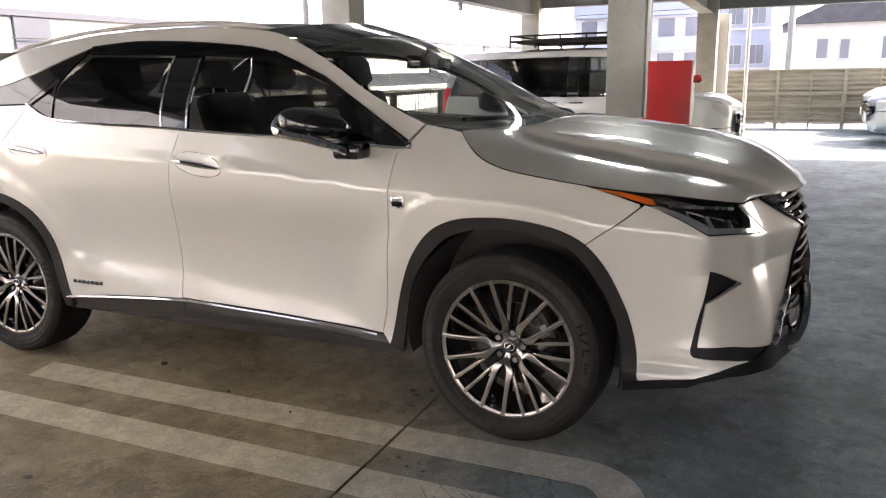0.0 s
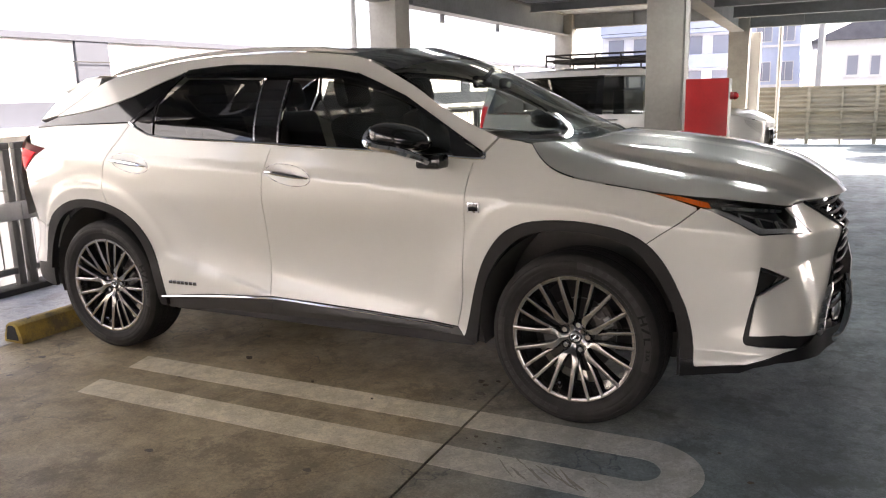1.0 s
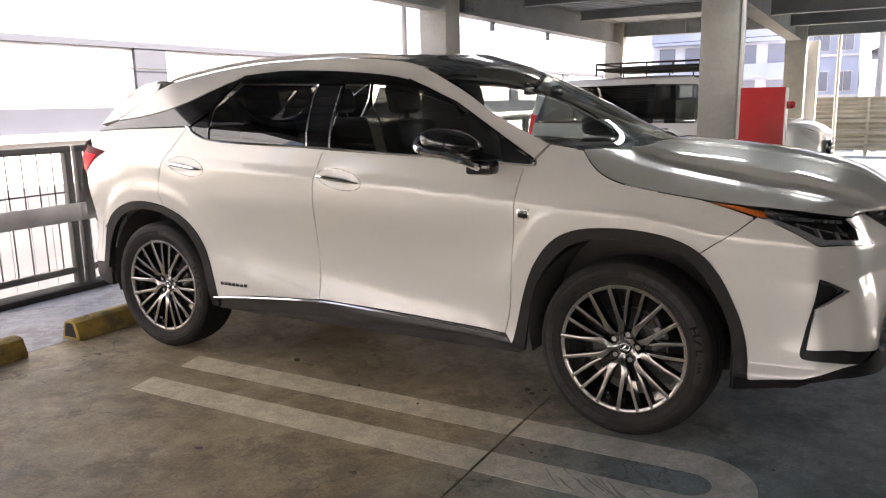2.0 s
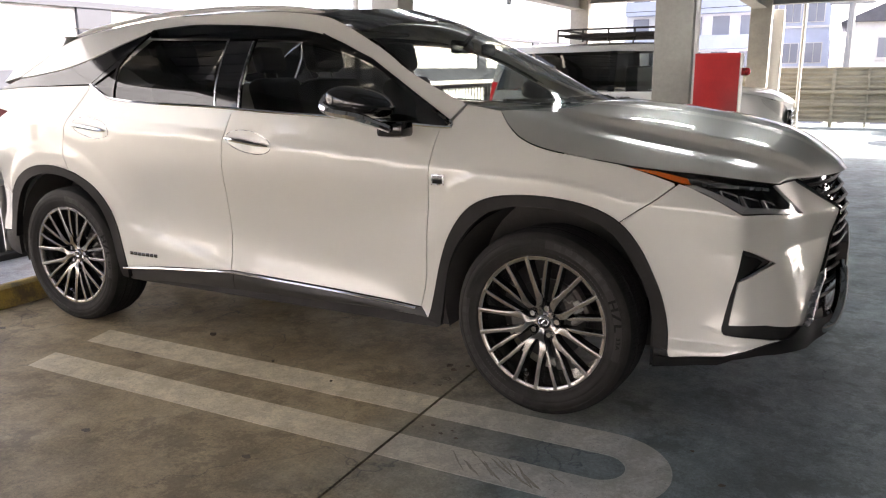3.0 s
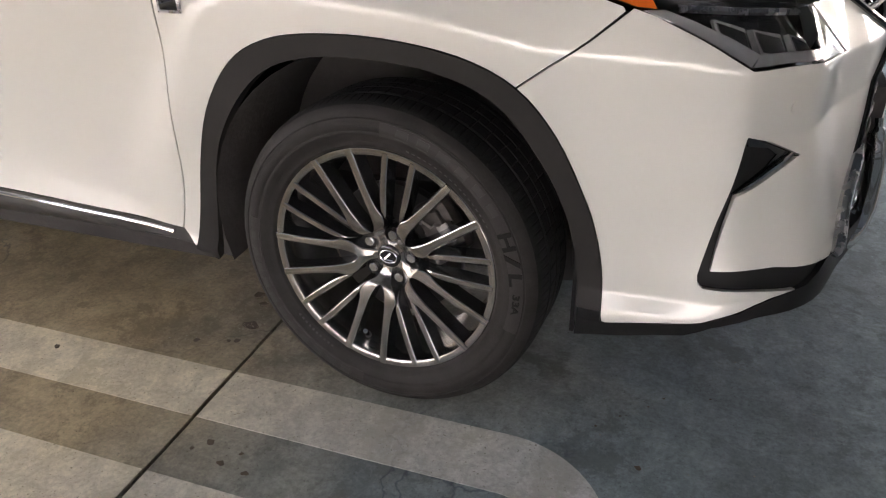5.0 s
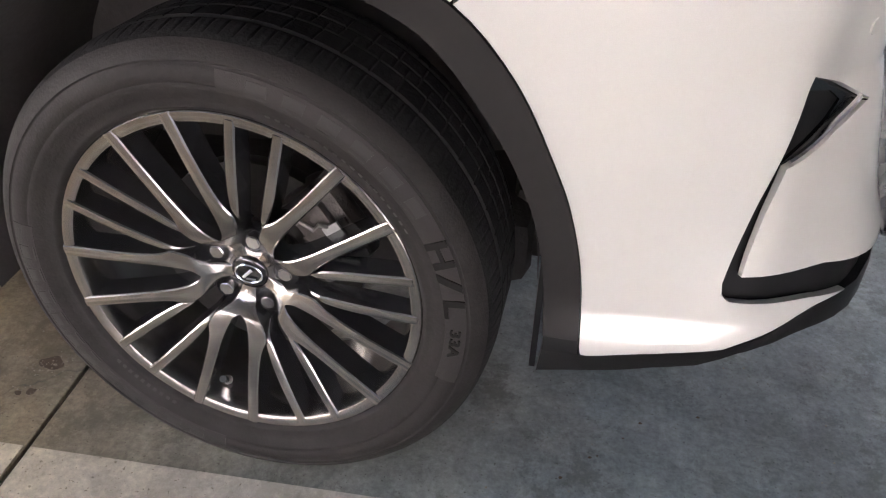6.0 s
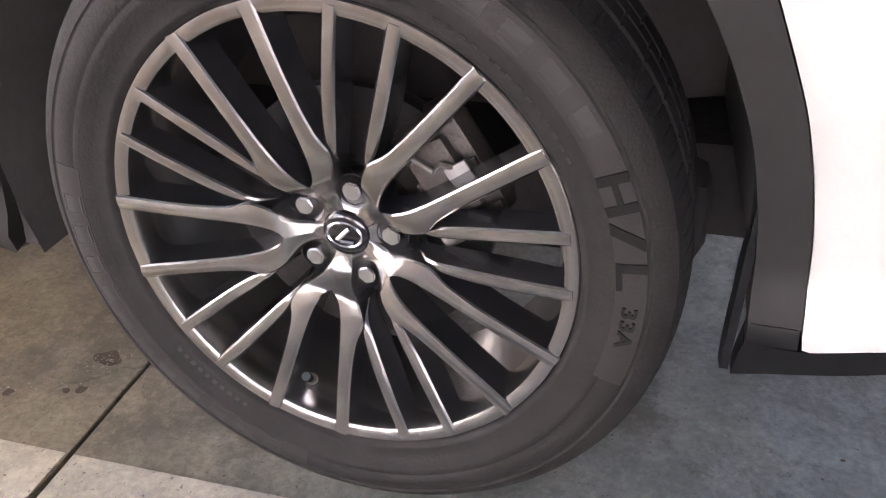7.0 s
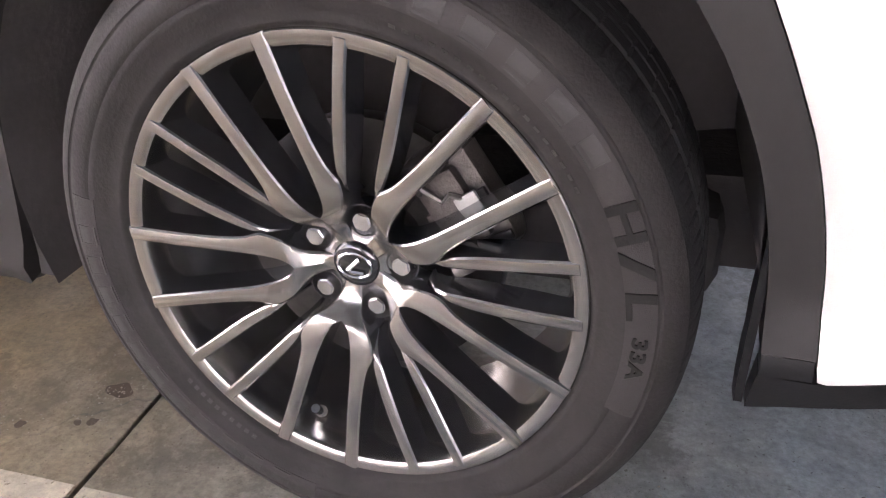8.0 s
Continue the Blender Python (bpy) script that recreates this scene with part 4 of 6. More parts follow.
for s in (0, 1):
    def mir(p):
        return (p[0], 2 * MID - p[1], p[2]) if s else tuple(p)
    part("grille_surround", tube([mir(Vector(skin(u, z)) + Vector((.004, 0, 0))) for u, z in GRILLE_EDGE[:18]], .0075, 8), GLOSS_BLACK, suv)
    edge = [(u, z) for u, z in curve([(1.215, .60), (1.126, .526), (1.03, .476), (.962, .442)], 5)]
    part("corner_trim", tube([mir(Vector(skin(u, z)) + Vector((.010, .004, 0))) for u, z in edge], [.006, .010] + [.015] * 12 + [.012, .008], 10), SATIN, suv, "chrome lower corner of the grille")
    hoop = curve([(1.046, .68, .60), (1.05, .66, .555), (1.054, .64, .502), (1.051, .60, .454), (1.041, .55, .410), (1.023, .50, .379), (.994, .44, .376), (.957, .36, .396)], 4)
    part("lower_trim", tube([mir(q) for q in hoop], [.010] * 3 + [.024] * 14 + [.022] * 8 + [.014] * 4, 12), CHROME, suv, "bright chrome hoop at the lower grille")
    part("lower_bar", tube([mir(q) for q in ((1.0, .48, .42), (1.05, .70, .40), (1.07, MID, .395))], .014, 8), CHROME, suv)
    # headlamp
    hl = put("headlight", sheet(LAMP_LOW[::-1] + [(.40, .992)] + LAMP_TOP + LAMP_END[1:-1], skin, .03, -.055, 0, mirror=MID if s else None), GLOSS_BLACK, suv, "dark LED headlight under a clear lens")
    put("lens", sheet(shrink(LAMP_LOW[::-1] + [(.40, .992)] + LAMP_TOP + LAMP_END[1:-1], .003), skin, .03, -.002, .05, mirror=MID if s else None), GLASS_CLEAR, hl)
    put("indicator", sheet([(.31, 1.014), (.42, 1.003), (.53, .981), (.545, .960), (.505, .964), (.42, .989)], skin, .03, -.008, .01, mirror=MID if s else None), AMBER, hl, "amber side reflector")
    put("light_strip", sheet([(.735, .863), (.868, .856), (1.082, .834), (1.055, .852), (.90, .872), (.755, .882)], skin, .03, -.014, .015, mirror=MID if s else None), LIGHT_GUIDE, hl, "silver L-shaped light strip")
    put("chrome_edge", sheet([(.52, .958), (.589, .933), (.63, .915), (.665, .898), (.728, .864), (.755, .882), (.685, .914), (.62, .940), (.56, .960)], skin, .03, -.012, .012, mirror=MID if s else None), LIGHT_GUIDE, hl)
    for u, w in ((.655, .075), (.755, .075), (.855, .07)):
        z = .945 - .20 * (u - .66)
        for nm, g, ps, mt in (("module_frame", 0, -.024, LIGHT_GUIDE), ("module_lens", .006, -.020, GLOSS_BLACK)):
            put(nm, sheet([(u + g, z - g), (u + w - g, z - .018 - g), (u + w + .012 - g, z - .062 + g), (u + .018 + g, z - .048 + g)], skin, .03, ps, .014, mirror=MID if s else None), mt, hl)
    part("lamp_fin", tube([mir(Vector(skin(u, z)) - Vector((.02, -.02 if not s else .02, 0))) for u, z in ((.6, .955), (.75, .945), (.9, .93))], .007, 6), SATIN, hl)
    # parking sensor
    c = Vector(mir(skin(.85, .772)))
    nrm = Vector((.75, -.66 if not s else .66, 0))
    part("parking_sensor", rod(c - nrm * .004, c + nrm * .0015, .011, 18), PEARL, suv)
# number plate seen from its edge
np_ = part("number_plate", box(1.063, MID - .20, .51, 1.065, MID + .20, .655, .004), WHITE_PAINT, suv, "white number plate with plain dark bars")
part("plate_holder", box(1.02, MID - .215, .50, 1.0625, MID + .215, .665, .006), MATT_BLACK, suv)
for k in range(4):
    part("plate_bar", box(1.065, MID - .15 + k * .08, .54, 1.0665, MID - .10 + k * .08, .60), JOINT_MAT, np_)

# hood, windscreen, roof, hatch
hood_uz = [(-.215, 1.205), (-.17, 1.15), (-.11, 1.105), (-.02, 1.072), (.1, 1.05), (.285, 1.021), (.446, 1.002), (.577, .992), (.715, .977), (.93, .950), (1.02, .949), (1.114, .948)]
hood_edge = curve([Vector(skin(u, z)) + Vector((0, .004, .002)) for u, z in hood_uz], 4)
nh = len(hood_edge)
mid_tab = [(0, -.10, 1.20), (.25, .16, 1.19), (.5, .46, 1.155), (.75, .78, 1.085), (.92, .98, .99), (1, 1.03, .945)]
hood_mid = [(hermite(mid_tab, i / (nh - 1), 1), MID, hermite(mid_tab, i / (nh - 1), 2)) for i in range(nh)]


def hood_shape(s, t):
    """Two raised ribs and a shallow valley towards the sides."""
    g = mix_smooth(0, .12, s) * mix_smooth(1, .8, s)
    c = .45 - .17 * s
    return g * (.020 * mix_smooth(c - .02, c + .02, t) - .010 * math.exp(-((t - c + .09) / .07) ** 2) + .007 * mix_smooth(.72, .75, t))


put("hood", loft_sheet(hood_edge, hood_mid, 72, 2.1, hood_shape), PEARL, suv)
A_UP = [(-1.244, 1.629), (-1.077, 1.58), (-0.828, 1.462), (-0.679, 1.372), (-0.49, 1.282), (-0.37, 1.232), (-0.225, 1.207)]
ws_edge = curve([Vector(skin(u, z)) + Vector((0, .012, .004)) for u, z in A_UP], 5)
nw = len(ws_edge)
ws_tab = [(0, -1.08, 1.675), (.3, -.80, 1.585), (.6, -.45, 1.425), (.85, -.17, 1.27), (1, -.02, 1.175)]
ws_mid = [(hermite(ws_tab, i / (nw - 1), 1), MID, hermite(ws_tab, i / (nw - 1), 2)) for i in range(nw)]
put("windscreen", loft_sheet(ws_edge, ws_mid, 16, 2.0), GLASS_SCREEN, suv, "clear windscreen")
# the dark ceiling's reflection, laid on the upper glass as a black band
band = [(e, m) for i, (e, m) in enumerate(zip(ws_edge, ws_mid)) if i < nw * .24]
put("windscreen_band", loft_sheet([Vector(e) + Vector((.004, -.002, .003)) for e, m in band], [(m[0] + .004, m[1], m[2] + .003) for e, m in band], 16, 2.0), GLOSS_BLACK, suv, "black band along the windscreen's top for the mirrored dark ceiling")
cowl_edge = curve([Vector(skin(u, z)) + Vector((0, .01, .001)) for u, z in ((-0.34, 1.222), (-0.27, 1.212), (-0.215, 1.205))], 3)
cowl_mid = [(-.20 + .12 * i / (len(cowl_edge) - 1), MID, 1.20 - .01 * i / (len(cowl_edge) - 1)) for i in range(len(cowl_edge))]
put("cowl", loft_sheet(cowl_edge, cowl_mid, 16, 2.0), CLADDING, suv, "black cowl panel under the wipers")
ROOF_UZ = [(-1.244, 1.631), (-1.574, 1.66), (-1.941, 1.661), (-2.331, 1.648), (-2.728, 1.589), (-2.878, 1.553), (-3.019, 1.528)]
roof_edge = curve([Vector(skin(u, z)) + Vector((0, .01, .002)) for u, z in ROOF_UZ], 4)
nr = len(roof_edge)
roof_tab = [(0, -1.08, 1.675), (.2, -1.5, 1.70), (.45, -2.0, 1.70), (.7, -2.55, 1.675), (.88, -3.05, 1.62), (1, -3.38, 1.57)]
put("roof", loft_sheet(roof_edge, [(hermite(roof_tab, i / (nr - 1), 1), MID, hermite(roof_tab, i / (nr - 1), 2)) for i in range(nr)], 16, 2.2), PEARL, suv)
hatch_edge = curve([(-3.05, .26, 1.54), (-3.23, .20, 1.40), (-3.42, .165, 1.285)], 4)
put("rear_window", loft_sheet(hatch_edge, [(p[0] - .16, MID, p[2] + .03) for p in hatch_edge], 12), GLASS_REAR, suv)
gate_edge = curve([(-3.42, .165, 1.285), (-3.55, .14, 1.2), (-3.60, .14, 1.0), (-3.62, .16, .74)], 4)
put("tailgate", loft_sheet(gate_edge, [(p[0] - .18, MID, p[2]) for p in gate_edge], 12), PEARL, suv)
bm = bmesh.new()
prof = [(-3.0, 1.585), (-3.12, 1.575), (-3.34, 1.50), (-3.30, 1.49), (-3.05, 1.53)]
prism([(a, b) for a, b in prof], .30, 2 * MID - .30, "y", bm, .008)
part("rear_spoiler", bm, PEARL, suv)
both("spoiler_side", [(-2.909, 1.528), (-2.924, 1.572), (-3.037, 1.558), (-3.223, 1.46), (-3.333, 1.331), (-3.162, 1.361), (-3.009, 1.45)], PEARL, .03, 0, .03)

# cant rail, pillars and side glass
DLO_TOP = curve([(-0.44, 1.163), (-0.63, 1.275), (-0.868, 1.413), (-1.165, 1.532), (-1.509, 1.581), (-1.909, 1.605), (-2.087, 1.603), (-2.277, 1.59)], 5)
D_LOW = curve([(-2.277, 1.59), (-2.443, 1.528), (-2.592, 1.463), (-2.754, 1.411), (-2.945, 1.376), (-3.163, 1.353)], 4)
CANT_UP = curve([(-3.162, 1.359), (-3.009, 1.45), (-2.909, 1.528), (-2.728, 1.589), (-2.332, 1.646), (-1.941, 1.659), (-1.574, 1.659), (-1.244, 1.629), (-1.077, 1.58), (-0.828, 1.46), (-0.679, 1.37), (-0.49, 1.28), (-0.375, 1.232)], 4)
both("cant_rail", DLO_TOP + D_LOW[1:] + CANT_UP, PEARL, .03, 0, .03)
both("rear_pillar_panel", [(-2.56, 1.319), (-2.408, 1.46), (-2.311, 1.576)] + D_LOW[1:] + [(-3.377, 1.292), (-3.093, 1.306)], GLOSS_BLACK, .03, -.004, .02, label="gloss-black rear pillar panel")
G_TOP = curve([(-0.699, 1.3), (-0.897, 1.405), (-1.194, 1.488), (-1.487, 1.516), (-1.871, 1.531), (-2.258, 1.543)], 5)
both("front_glass", [(-0.53, 1.165), (-0.62, 1.235)] + [p for p in G_TOP if p[0] > -1.57] + [(-1.551, 1.519), (-1.525, 1.201), (-0.799, 1.165)], GLASS_FRONT, .04, -.008, 0, 0, "lightly tinted front door glass")
both("rear_glass", [(-1.677, 1.211)] + [(-1.714, 1.524)] + [p for p in G_TOP if p[0] < -1.74] + [(-2.388, 1.411), (-2.374, 1.246), (-2.129, 1.227)], GLASS_REAR, .04, -.008, 0, 0, "dark privacy glass")
both("quarter_glass", [(-2.388, 1.251), (-2.403, 1.405), (-2.53, 1.321), (-2.469, 1.272)], GLASS_REAR, .04, -.008, 0, 0)
both("window_visor", DLO_TOP[6:] + [(-2.293, 1.568)] + G_TOP[::-1] + [(-0.659, 1.275)], VISOR, .03, .006, 0, .001, "smoked door visor")
both("upper_frame", DLO_TOP[2:] + [(-2.292, 1.573)] + [(p[0], p[1] + .03) for p in G_TOP[::-1]] + [(-0.6, 1.235)], GLOSS_BLACK, .03, -.004, .02, .001)
both("b_pillar", [(-1.52, 1.196), (-1.548, 1.539), (-1.719, 1.544), (-1.678, 1.206)], GLOSS_BLACK, .03, -.002, .01, .001)
for a, b in (((-1.722, 1.522), (-1.678, 1.212)), ((-1.560, 1.515), (-1.531, 1.203))):
    both("pillar_strip", [(a[0] - .004, a[1]), (a[0] + .004, a[1]), (b[0] + .005, b[1]), (b[0] - .005, b[1])], SATIN, .03, .001, .004, 0, "thin bright strip on the door pillar")
both("quarter_bar", [(-2.37, 1.242), (-2.398, 1.41), (-2.348, 1.499), (-2.292, 1.573), (-2.306, 1.582), (-2.399, 1.46), (-2.556, 1.313), (-2.543, 1.307), (-2.413, 1.401), (-2.386, 1.247)], GLOSS_BLACK, .03, 0, .01, 0)
both("sail_panel", [(-0.45, 1.145), (-0.46, 1.165), (-0.62, 1.26), (-0.6, 1.19), (-0.58, 1.15)], GLOSS_BLACK, .03, -.003, .01, 0)
for s in (0, 1):
    def mir(p):
        return (p[0], 2 * MID - p[1], p[2]) if s else tuple(p)
    belt = [(-0.435, 1.166), (-0.425, 1.148), (-0.45, 1.139), (-0.62, 1.148), (-0.799, 1.161), (-1.361, 1.192), (-1.747, 1.212), (-2.129, 1.226), (-2.354, 1.242), (-2.45, 1.267), (-2.551, 1.316)]
    part("belt_trim", tube([mir(Vector(skin(u, z)) + Vector((0, -.003, 0))) for u, z in curve(belt, 5)], .0065, 6), CHROME, suv, "chrome belt trim")
    part("pillar_trim", tube([mir(Vector(skin(u, z)) + Vector((0, -.004, 0))) for u, z in [(-0.44, 1.168), (-0.63, 1.28), (-0.868, 1.418), (-1.166, 1.537)]], .004, 6), GLOSS_BLACK, suv)
    rail = [mir(Vector(skin(u, z)) + Vector((0, .024, .020))) for u, z in curve([(-1.214, 1.621), (-1.439, 1.647), (-1.678, 1.66), (-1.96, 1.663), (-2.341, 1.648), (-2.679, 1.599), (-2.849, 1.56)], 5)]
    part("roof_rail", tube(rail, [.004, .007, .010] + [.012] * (len(rail) - 6) + [.010, .007, .004], 8), PEARL, suv, "slim pale roof rail")
    sill = curve([(-2.355, .352), (-2.0, .383), (-1.61, .408), (-1.3, .398), (-.95, .383), (-.57, .361)], 4)
    part("sill_trim", tube([mir(Vector(skin(u, z)) + Vector((0, -.012, .004))) for u, z in sill], .0058, 8), CHROME, suv, "chrome strip along the sill")
    # badges: plain shapes
    bu = box(-.029, -.003, -.023, .029, .003, .023, .002)
    part("badge", bu, SATIN, suv, "small metal fender badge", pose(*mir(Vector(skin(-.455, .93)) + Vector((0, -.003, 0))), 0, 0, 0))
    bu = box(-.022, -.0045, -.016, .022, .0045, .016, .001)
    part("badge_inlay", bu, GLOSS_BLACK, suv, "", pose(*mir(Vector(skin(-.455, .93)) + Vector((0, -.003, 0))), 0, 0, 0))
    for k in range(7):
        c = mir(Vector(skin(-2.295 + k * .029, .442)) + Vector((0, -.001, 0)))
        part("model_badge", box(-.011, -.003, -.009, .011, .003, .009, .001), DARK_CHROME, suv, "", pose(*c))
    # door handles
    for hu, hz in HANDLES:
        a = [Vector(skin(hu - .13 + .26 * j / 10, hz + .012 - .03 * j / 10)) for j in range(11)]
        handle = tube([mir((p.x, p.y - .018 * math.sin(math.pi * (.15 + .7 * j / 10)) - .004, p.z)) for j, p in enumerate(a)], [.004, .008, .0115, .013, .013, .013, .013, .012, .010, .007, .004], 8)
        part("door_handle", handle, CHROME, suv, "chrome door handle")
        ring = [Vector(skin(hu + .135 * math.cos(q), hz - .004 + .05 * math.sin(q) - .02 * math.cos(q))) for q in (2 * math.pi * k / 36 for k in range(37))]
        part("handle_ring", tube([mir((p.x, p.y + .0005, p.z)) for p in ring], .0022, 5), SATIN, suv)
    # door mirror
    sg = -1 if s else 1

    def my(y):
        return 2 * MID - y if s else y
    bmm = bmesh.new()
    bmesh.ops.create_uvsphere(bmm, u_segments=28, v_segments=18, radius=1)
    for v in bmm.verts:
        x, y, z = v.co
        k = abs(x) ** 2.6 + abs(y) ** 2.6 + abs(z) ** 2.6
        v.co = v.co / k ** (1 / 2.6)
        x, y, z = v.co
        v.co = Vector((-.745 + .115 * x + .03 * y - .02 * abs(z), my(-.085 + .115 * y), 1.235 + .052 * z + .012 * y * -1 + .012 * x * -1 + .02 * (z > 0) * z * (1 - x * x)))
    housing = part("door_mirror", bmm, LIP_BLACK if s else GLOSS_BLACK, suv, "gloss-black door mirror with chrome under-trim", None, 60)
    arm = curve([(-.872, -.12, 1.288), (-.882, -.15, 1.252), (-.855, -.19, 1.224), (-.785, -.212, 1.208), (-.715, -.20, 1.196), (-.665, -.14, 1.168), (-.632, -.06, 1.137)], 5)
    part("mirror_trim", tube([(p[0], my(p[1]), p[2]) for p in arm], [q * (.7 if s else 1) for q in [.008] * 3 + [.014] * 4 + [.018] * 6 + [.020] * 12 + [.016] * 6], 8), GLOSS_BLACK if s else CHROME, housing, "mirror arm trim")
    part("mirror_foot", box(-.70, min(my(-.055), my(.05)), 1.10, -.575, max(my(-.055), my(.05)), 1.165, .018), GLOSS_BLACK, housing)
    # sill moulding
both("sill", [(-2.335, .355), (-2.0, .388), (-1.61, .412), (-1.63, .297), (-2.34, .281), (-2.40, .305)], SILL_GREY, .03, -.02, .05, .002, "dark grey plastic sill moulding")
both("sill", [(-1.61, .412), (-1.3, .402), (-.95, .387), (-.55, .362), (-.515, .322), (-.45, .30), (-.60, .319), (-1.1, .305), (-1.63, .297)], SILL_GREY, .03, -.02, .05, .002, "dark grey plastic sill moulding")

# underbody, arch liners, cabin
for cx in (0, -2.79):
    for y0, y1 in ((.03, .42), (2 * MID - .42, 2 * MID - .03)):
        bm = bmesh.new()
        n, rad = 24, .43
        pts = [(cx + rad * math.cos(a), .43 + rad * math.sin(a)) for a in (radians(1) + radians(196) * k / n for k in range(n + 1))]
        va, vb = [bm.verts.new((p[0], y0, p[1])) for p in pts], [bm.verts.new((p[0], y1, p[1])) for p in pts]
        for k in range(n):
            bm.faces.new((va[k], va[k + 1], vb[k + 1], vb[k]))
        bm.faces.new(vb if y0 < .5 else va)
        part("arch_liner", bm, ARCH_LINER, suv)
for y0, y1 in ((.035, .30), (2 * MID - .30, 2 * MID - .035)):
    w = .032 if y0 < .5 else -.032
    e = y0 if y0 < .5 else y1
    part("liner_edge", prism([(e, .272), (e, .52), (e + w * 1.1, .52), (e + w * 1.05, .45), (e + w * .86, .425), (e + w, .39), (e + w * .84, .36), (e + w * .95, .33), (e + w * .9, .295), (e + w * .7, .272)], .432, .441, "x"), LIP_BLACK, suv)
for y0, y1 in ((.045, .072), (2 * MID - .072, 2 * MID - .045)):
    part("liner_flange", prism([(-.458, .306), (-.413, .304), (-.425, .36), (-.431, .43), (-.425, .50), (-.412, .56), (-.44, .58)], y0, y1, "y"), ARCH_LINER, suv)
part("underbody", box(-3.55, .22, .27, .42, 2 * MID - .22, .40, .03), MATT_BLACK, suv)
part("undertray", box(.38, .30, .275, .82, 2 * MID - .30, .42, .02), MATT_BLACK, suv)
part("sill_core", box(-2.33, .06, .27, -.48, 2 * MID - .06, .40, .02), MATT_BLACK, suv)
part("door_core", box(-2.33, .10, .40, -.50, 2 * MID - .10, 1.06, .02), INTERIOR, suv)
part("engine_core", box(-.45, .45, .40, .82, 2 * MID - .45, .88, .05), MATT_BLACK, suv)
part("boot_core", box(-3.45, .30, .40, -2.35, 2 * MID - .30, 1.05, .04), INTERIOR, suv)
part("dashboard", box(-.70, .16, 1.02, -.22, 2 * MID - .16, 1.13, .035), INTERIOR, suv)
part("headliner", box(-2.6, .50, 1.565, -1.35, 2 * MID - .50, 1.585, .01), PAD_GREY, suv)


def seat(x, y, w=.46, z0=.83):
    st = part("seat", box(x - .25, y - w / 2, z0, x + .25, y + w / 2, z0 + .1, .04), LEATHER, suv, "dark leather seat")
    bm = bmesh.new()
    box(-.07, -w / 2 + .02, 0, .07, w / 2 - .02, .52, .05, bm)
    bmesh.ops.transform(bm, matrix=pose(x - .25, y, z0, 0, -16, 0), verts=bm.verts[:])
    part("seat_back", bm, LEATHER, st)
    bm = bmesh.new()
    box(-.045, -.13, .55, .045, .13, .72, .04, bm)
    bmesh.ops.transform(bm, matrix=pose(x - .27, y, z0, 0, -13, 0), verts=bm.verts[:])
    part("headrest", bm, LEATHER, st)
    for q in (-.06, .06):
        part("headrest_post", rod((x - .27 - .13, y + q, z0 + .48), (x - .27 - .15, y + q, z0 + .58), .006), SATIN, st)


for x, y in ((-.97, .55), (-.97, 1.34), (-1.98, .55), (-1.98, 1.34)):
    seat(x, y)
wheel_st = lathe([(.18 + .016 * math.cos(a), .016 * math.sin(a)) for a in (2 * math.pi * k / 10 for k in range(10))], 36, closed=True)
bmesh.ops.transform(wheel_st, matrix=pose(-.66, .55, 1.10, 0, 0, 90) @ pose(0, 0, 0, -25), verts=wheel_st.verts[:])
sw = part("steering_wheel", wheel_st, LEATHER, suv)
part("steering_hub", box(-.70, .47, 1.07, -.64, .63, 1.14, .02), INTERIOR, sw)
vm = part("rear_view_mirror", box(-.80, MID - .12, 1.45, -.775, MID + .12, 1.515, .012), GLOSS_BLACK, suv, "rear-view mirror with a dash camera")
part("mirror_stem", rod((-.78, MID, 1.49), (-.72, MID, 1.55), .012), GLOSS_BLACK, vm)
part("dash_camera", box(-.74, MID + .12, 1.44, -.69, MID + .21, 1.50, .012), GLOSS_BLACK, vm)
for a, b in (((-.30, .35, 1.235), (-.16, 1.0, 1.215)), ((-.22, 1.0, 1.22), (-.20, 1.6, 1.215))):
    part("wiper", tube([a, b], .010, 6), MATT_BLACK, suv)

# ---- wheels: built once about the y axis, outer face towards -y, then placed four times ----
def ribbon(path, name, top=0.0015, bevel=0.0022):
    """A spoke: rows of (x, z, depth of its face, half width, height); flat face, chamfers and flanks."""
    bm = bmesh.new()
    rows = []
    for i, (x, z, dep, hw, hh) in enumerate(path):
        a, b = path[max(i - 1, 0)], path[min(i + 1, len(path) - 1)]
        d = Vector((b[0] - a[0], b[1] - a[1])).normalized()
        nx, nz = -d.y, d.x
        ridge = .0006 * min(1, hw / .0075)
        sec = [(-hw * 1.05 - .004, hh), (-hw, bevel), (-hw + bevel, 0), (0, -ridge), (hw - bevel, 0), (hw, bevel), (hw * 1.05 + .004, hh)]
        rows.append([bm.verts.new((x + nx * o, dep + q, z + nz * o)) for o, q in sec])
    for a, b in zip(rows, rows[1:]):
        for k in range(6):
            f_ = bm.faces.new((a[k], a[k + 1], b[k + 1], b[k]))
            f_.material_index = 2 if k in (1, 4) else 0 if 0 < k < 5 else 1
    for r in (rows[0], rows[-1]):
        bm.faces.new(r).material_index = 1
    return finish(bm, name, True, 34)


PHASE = 42.0


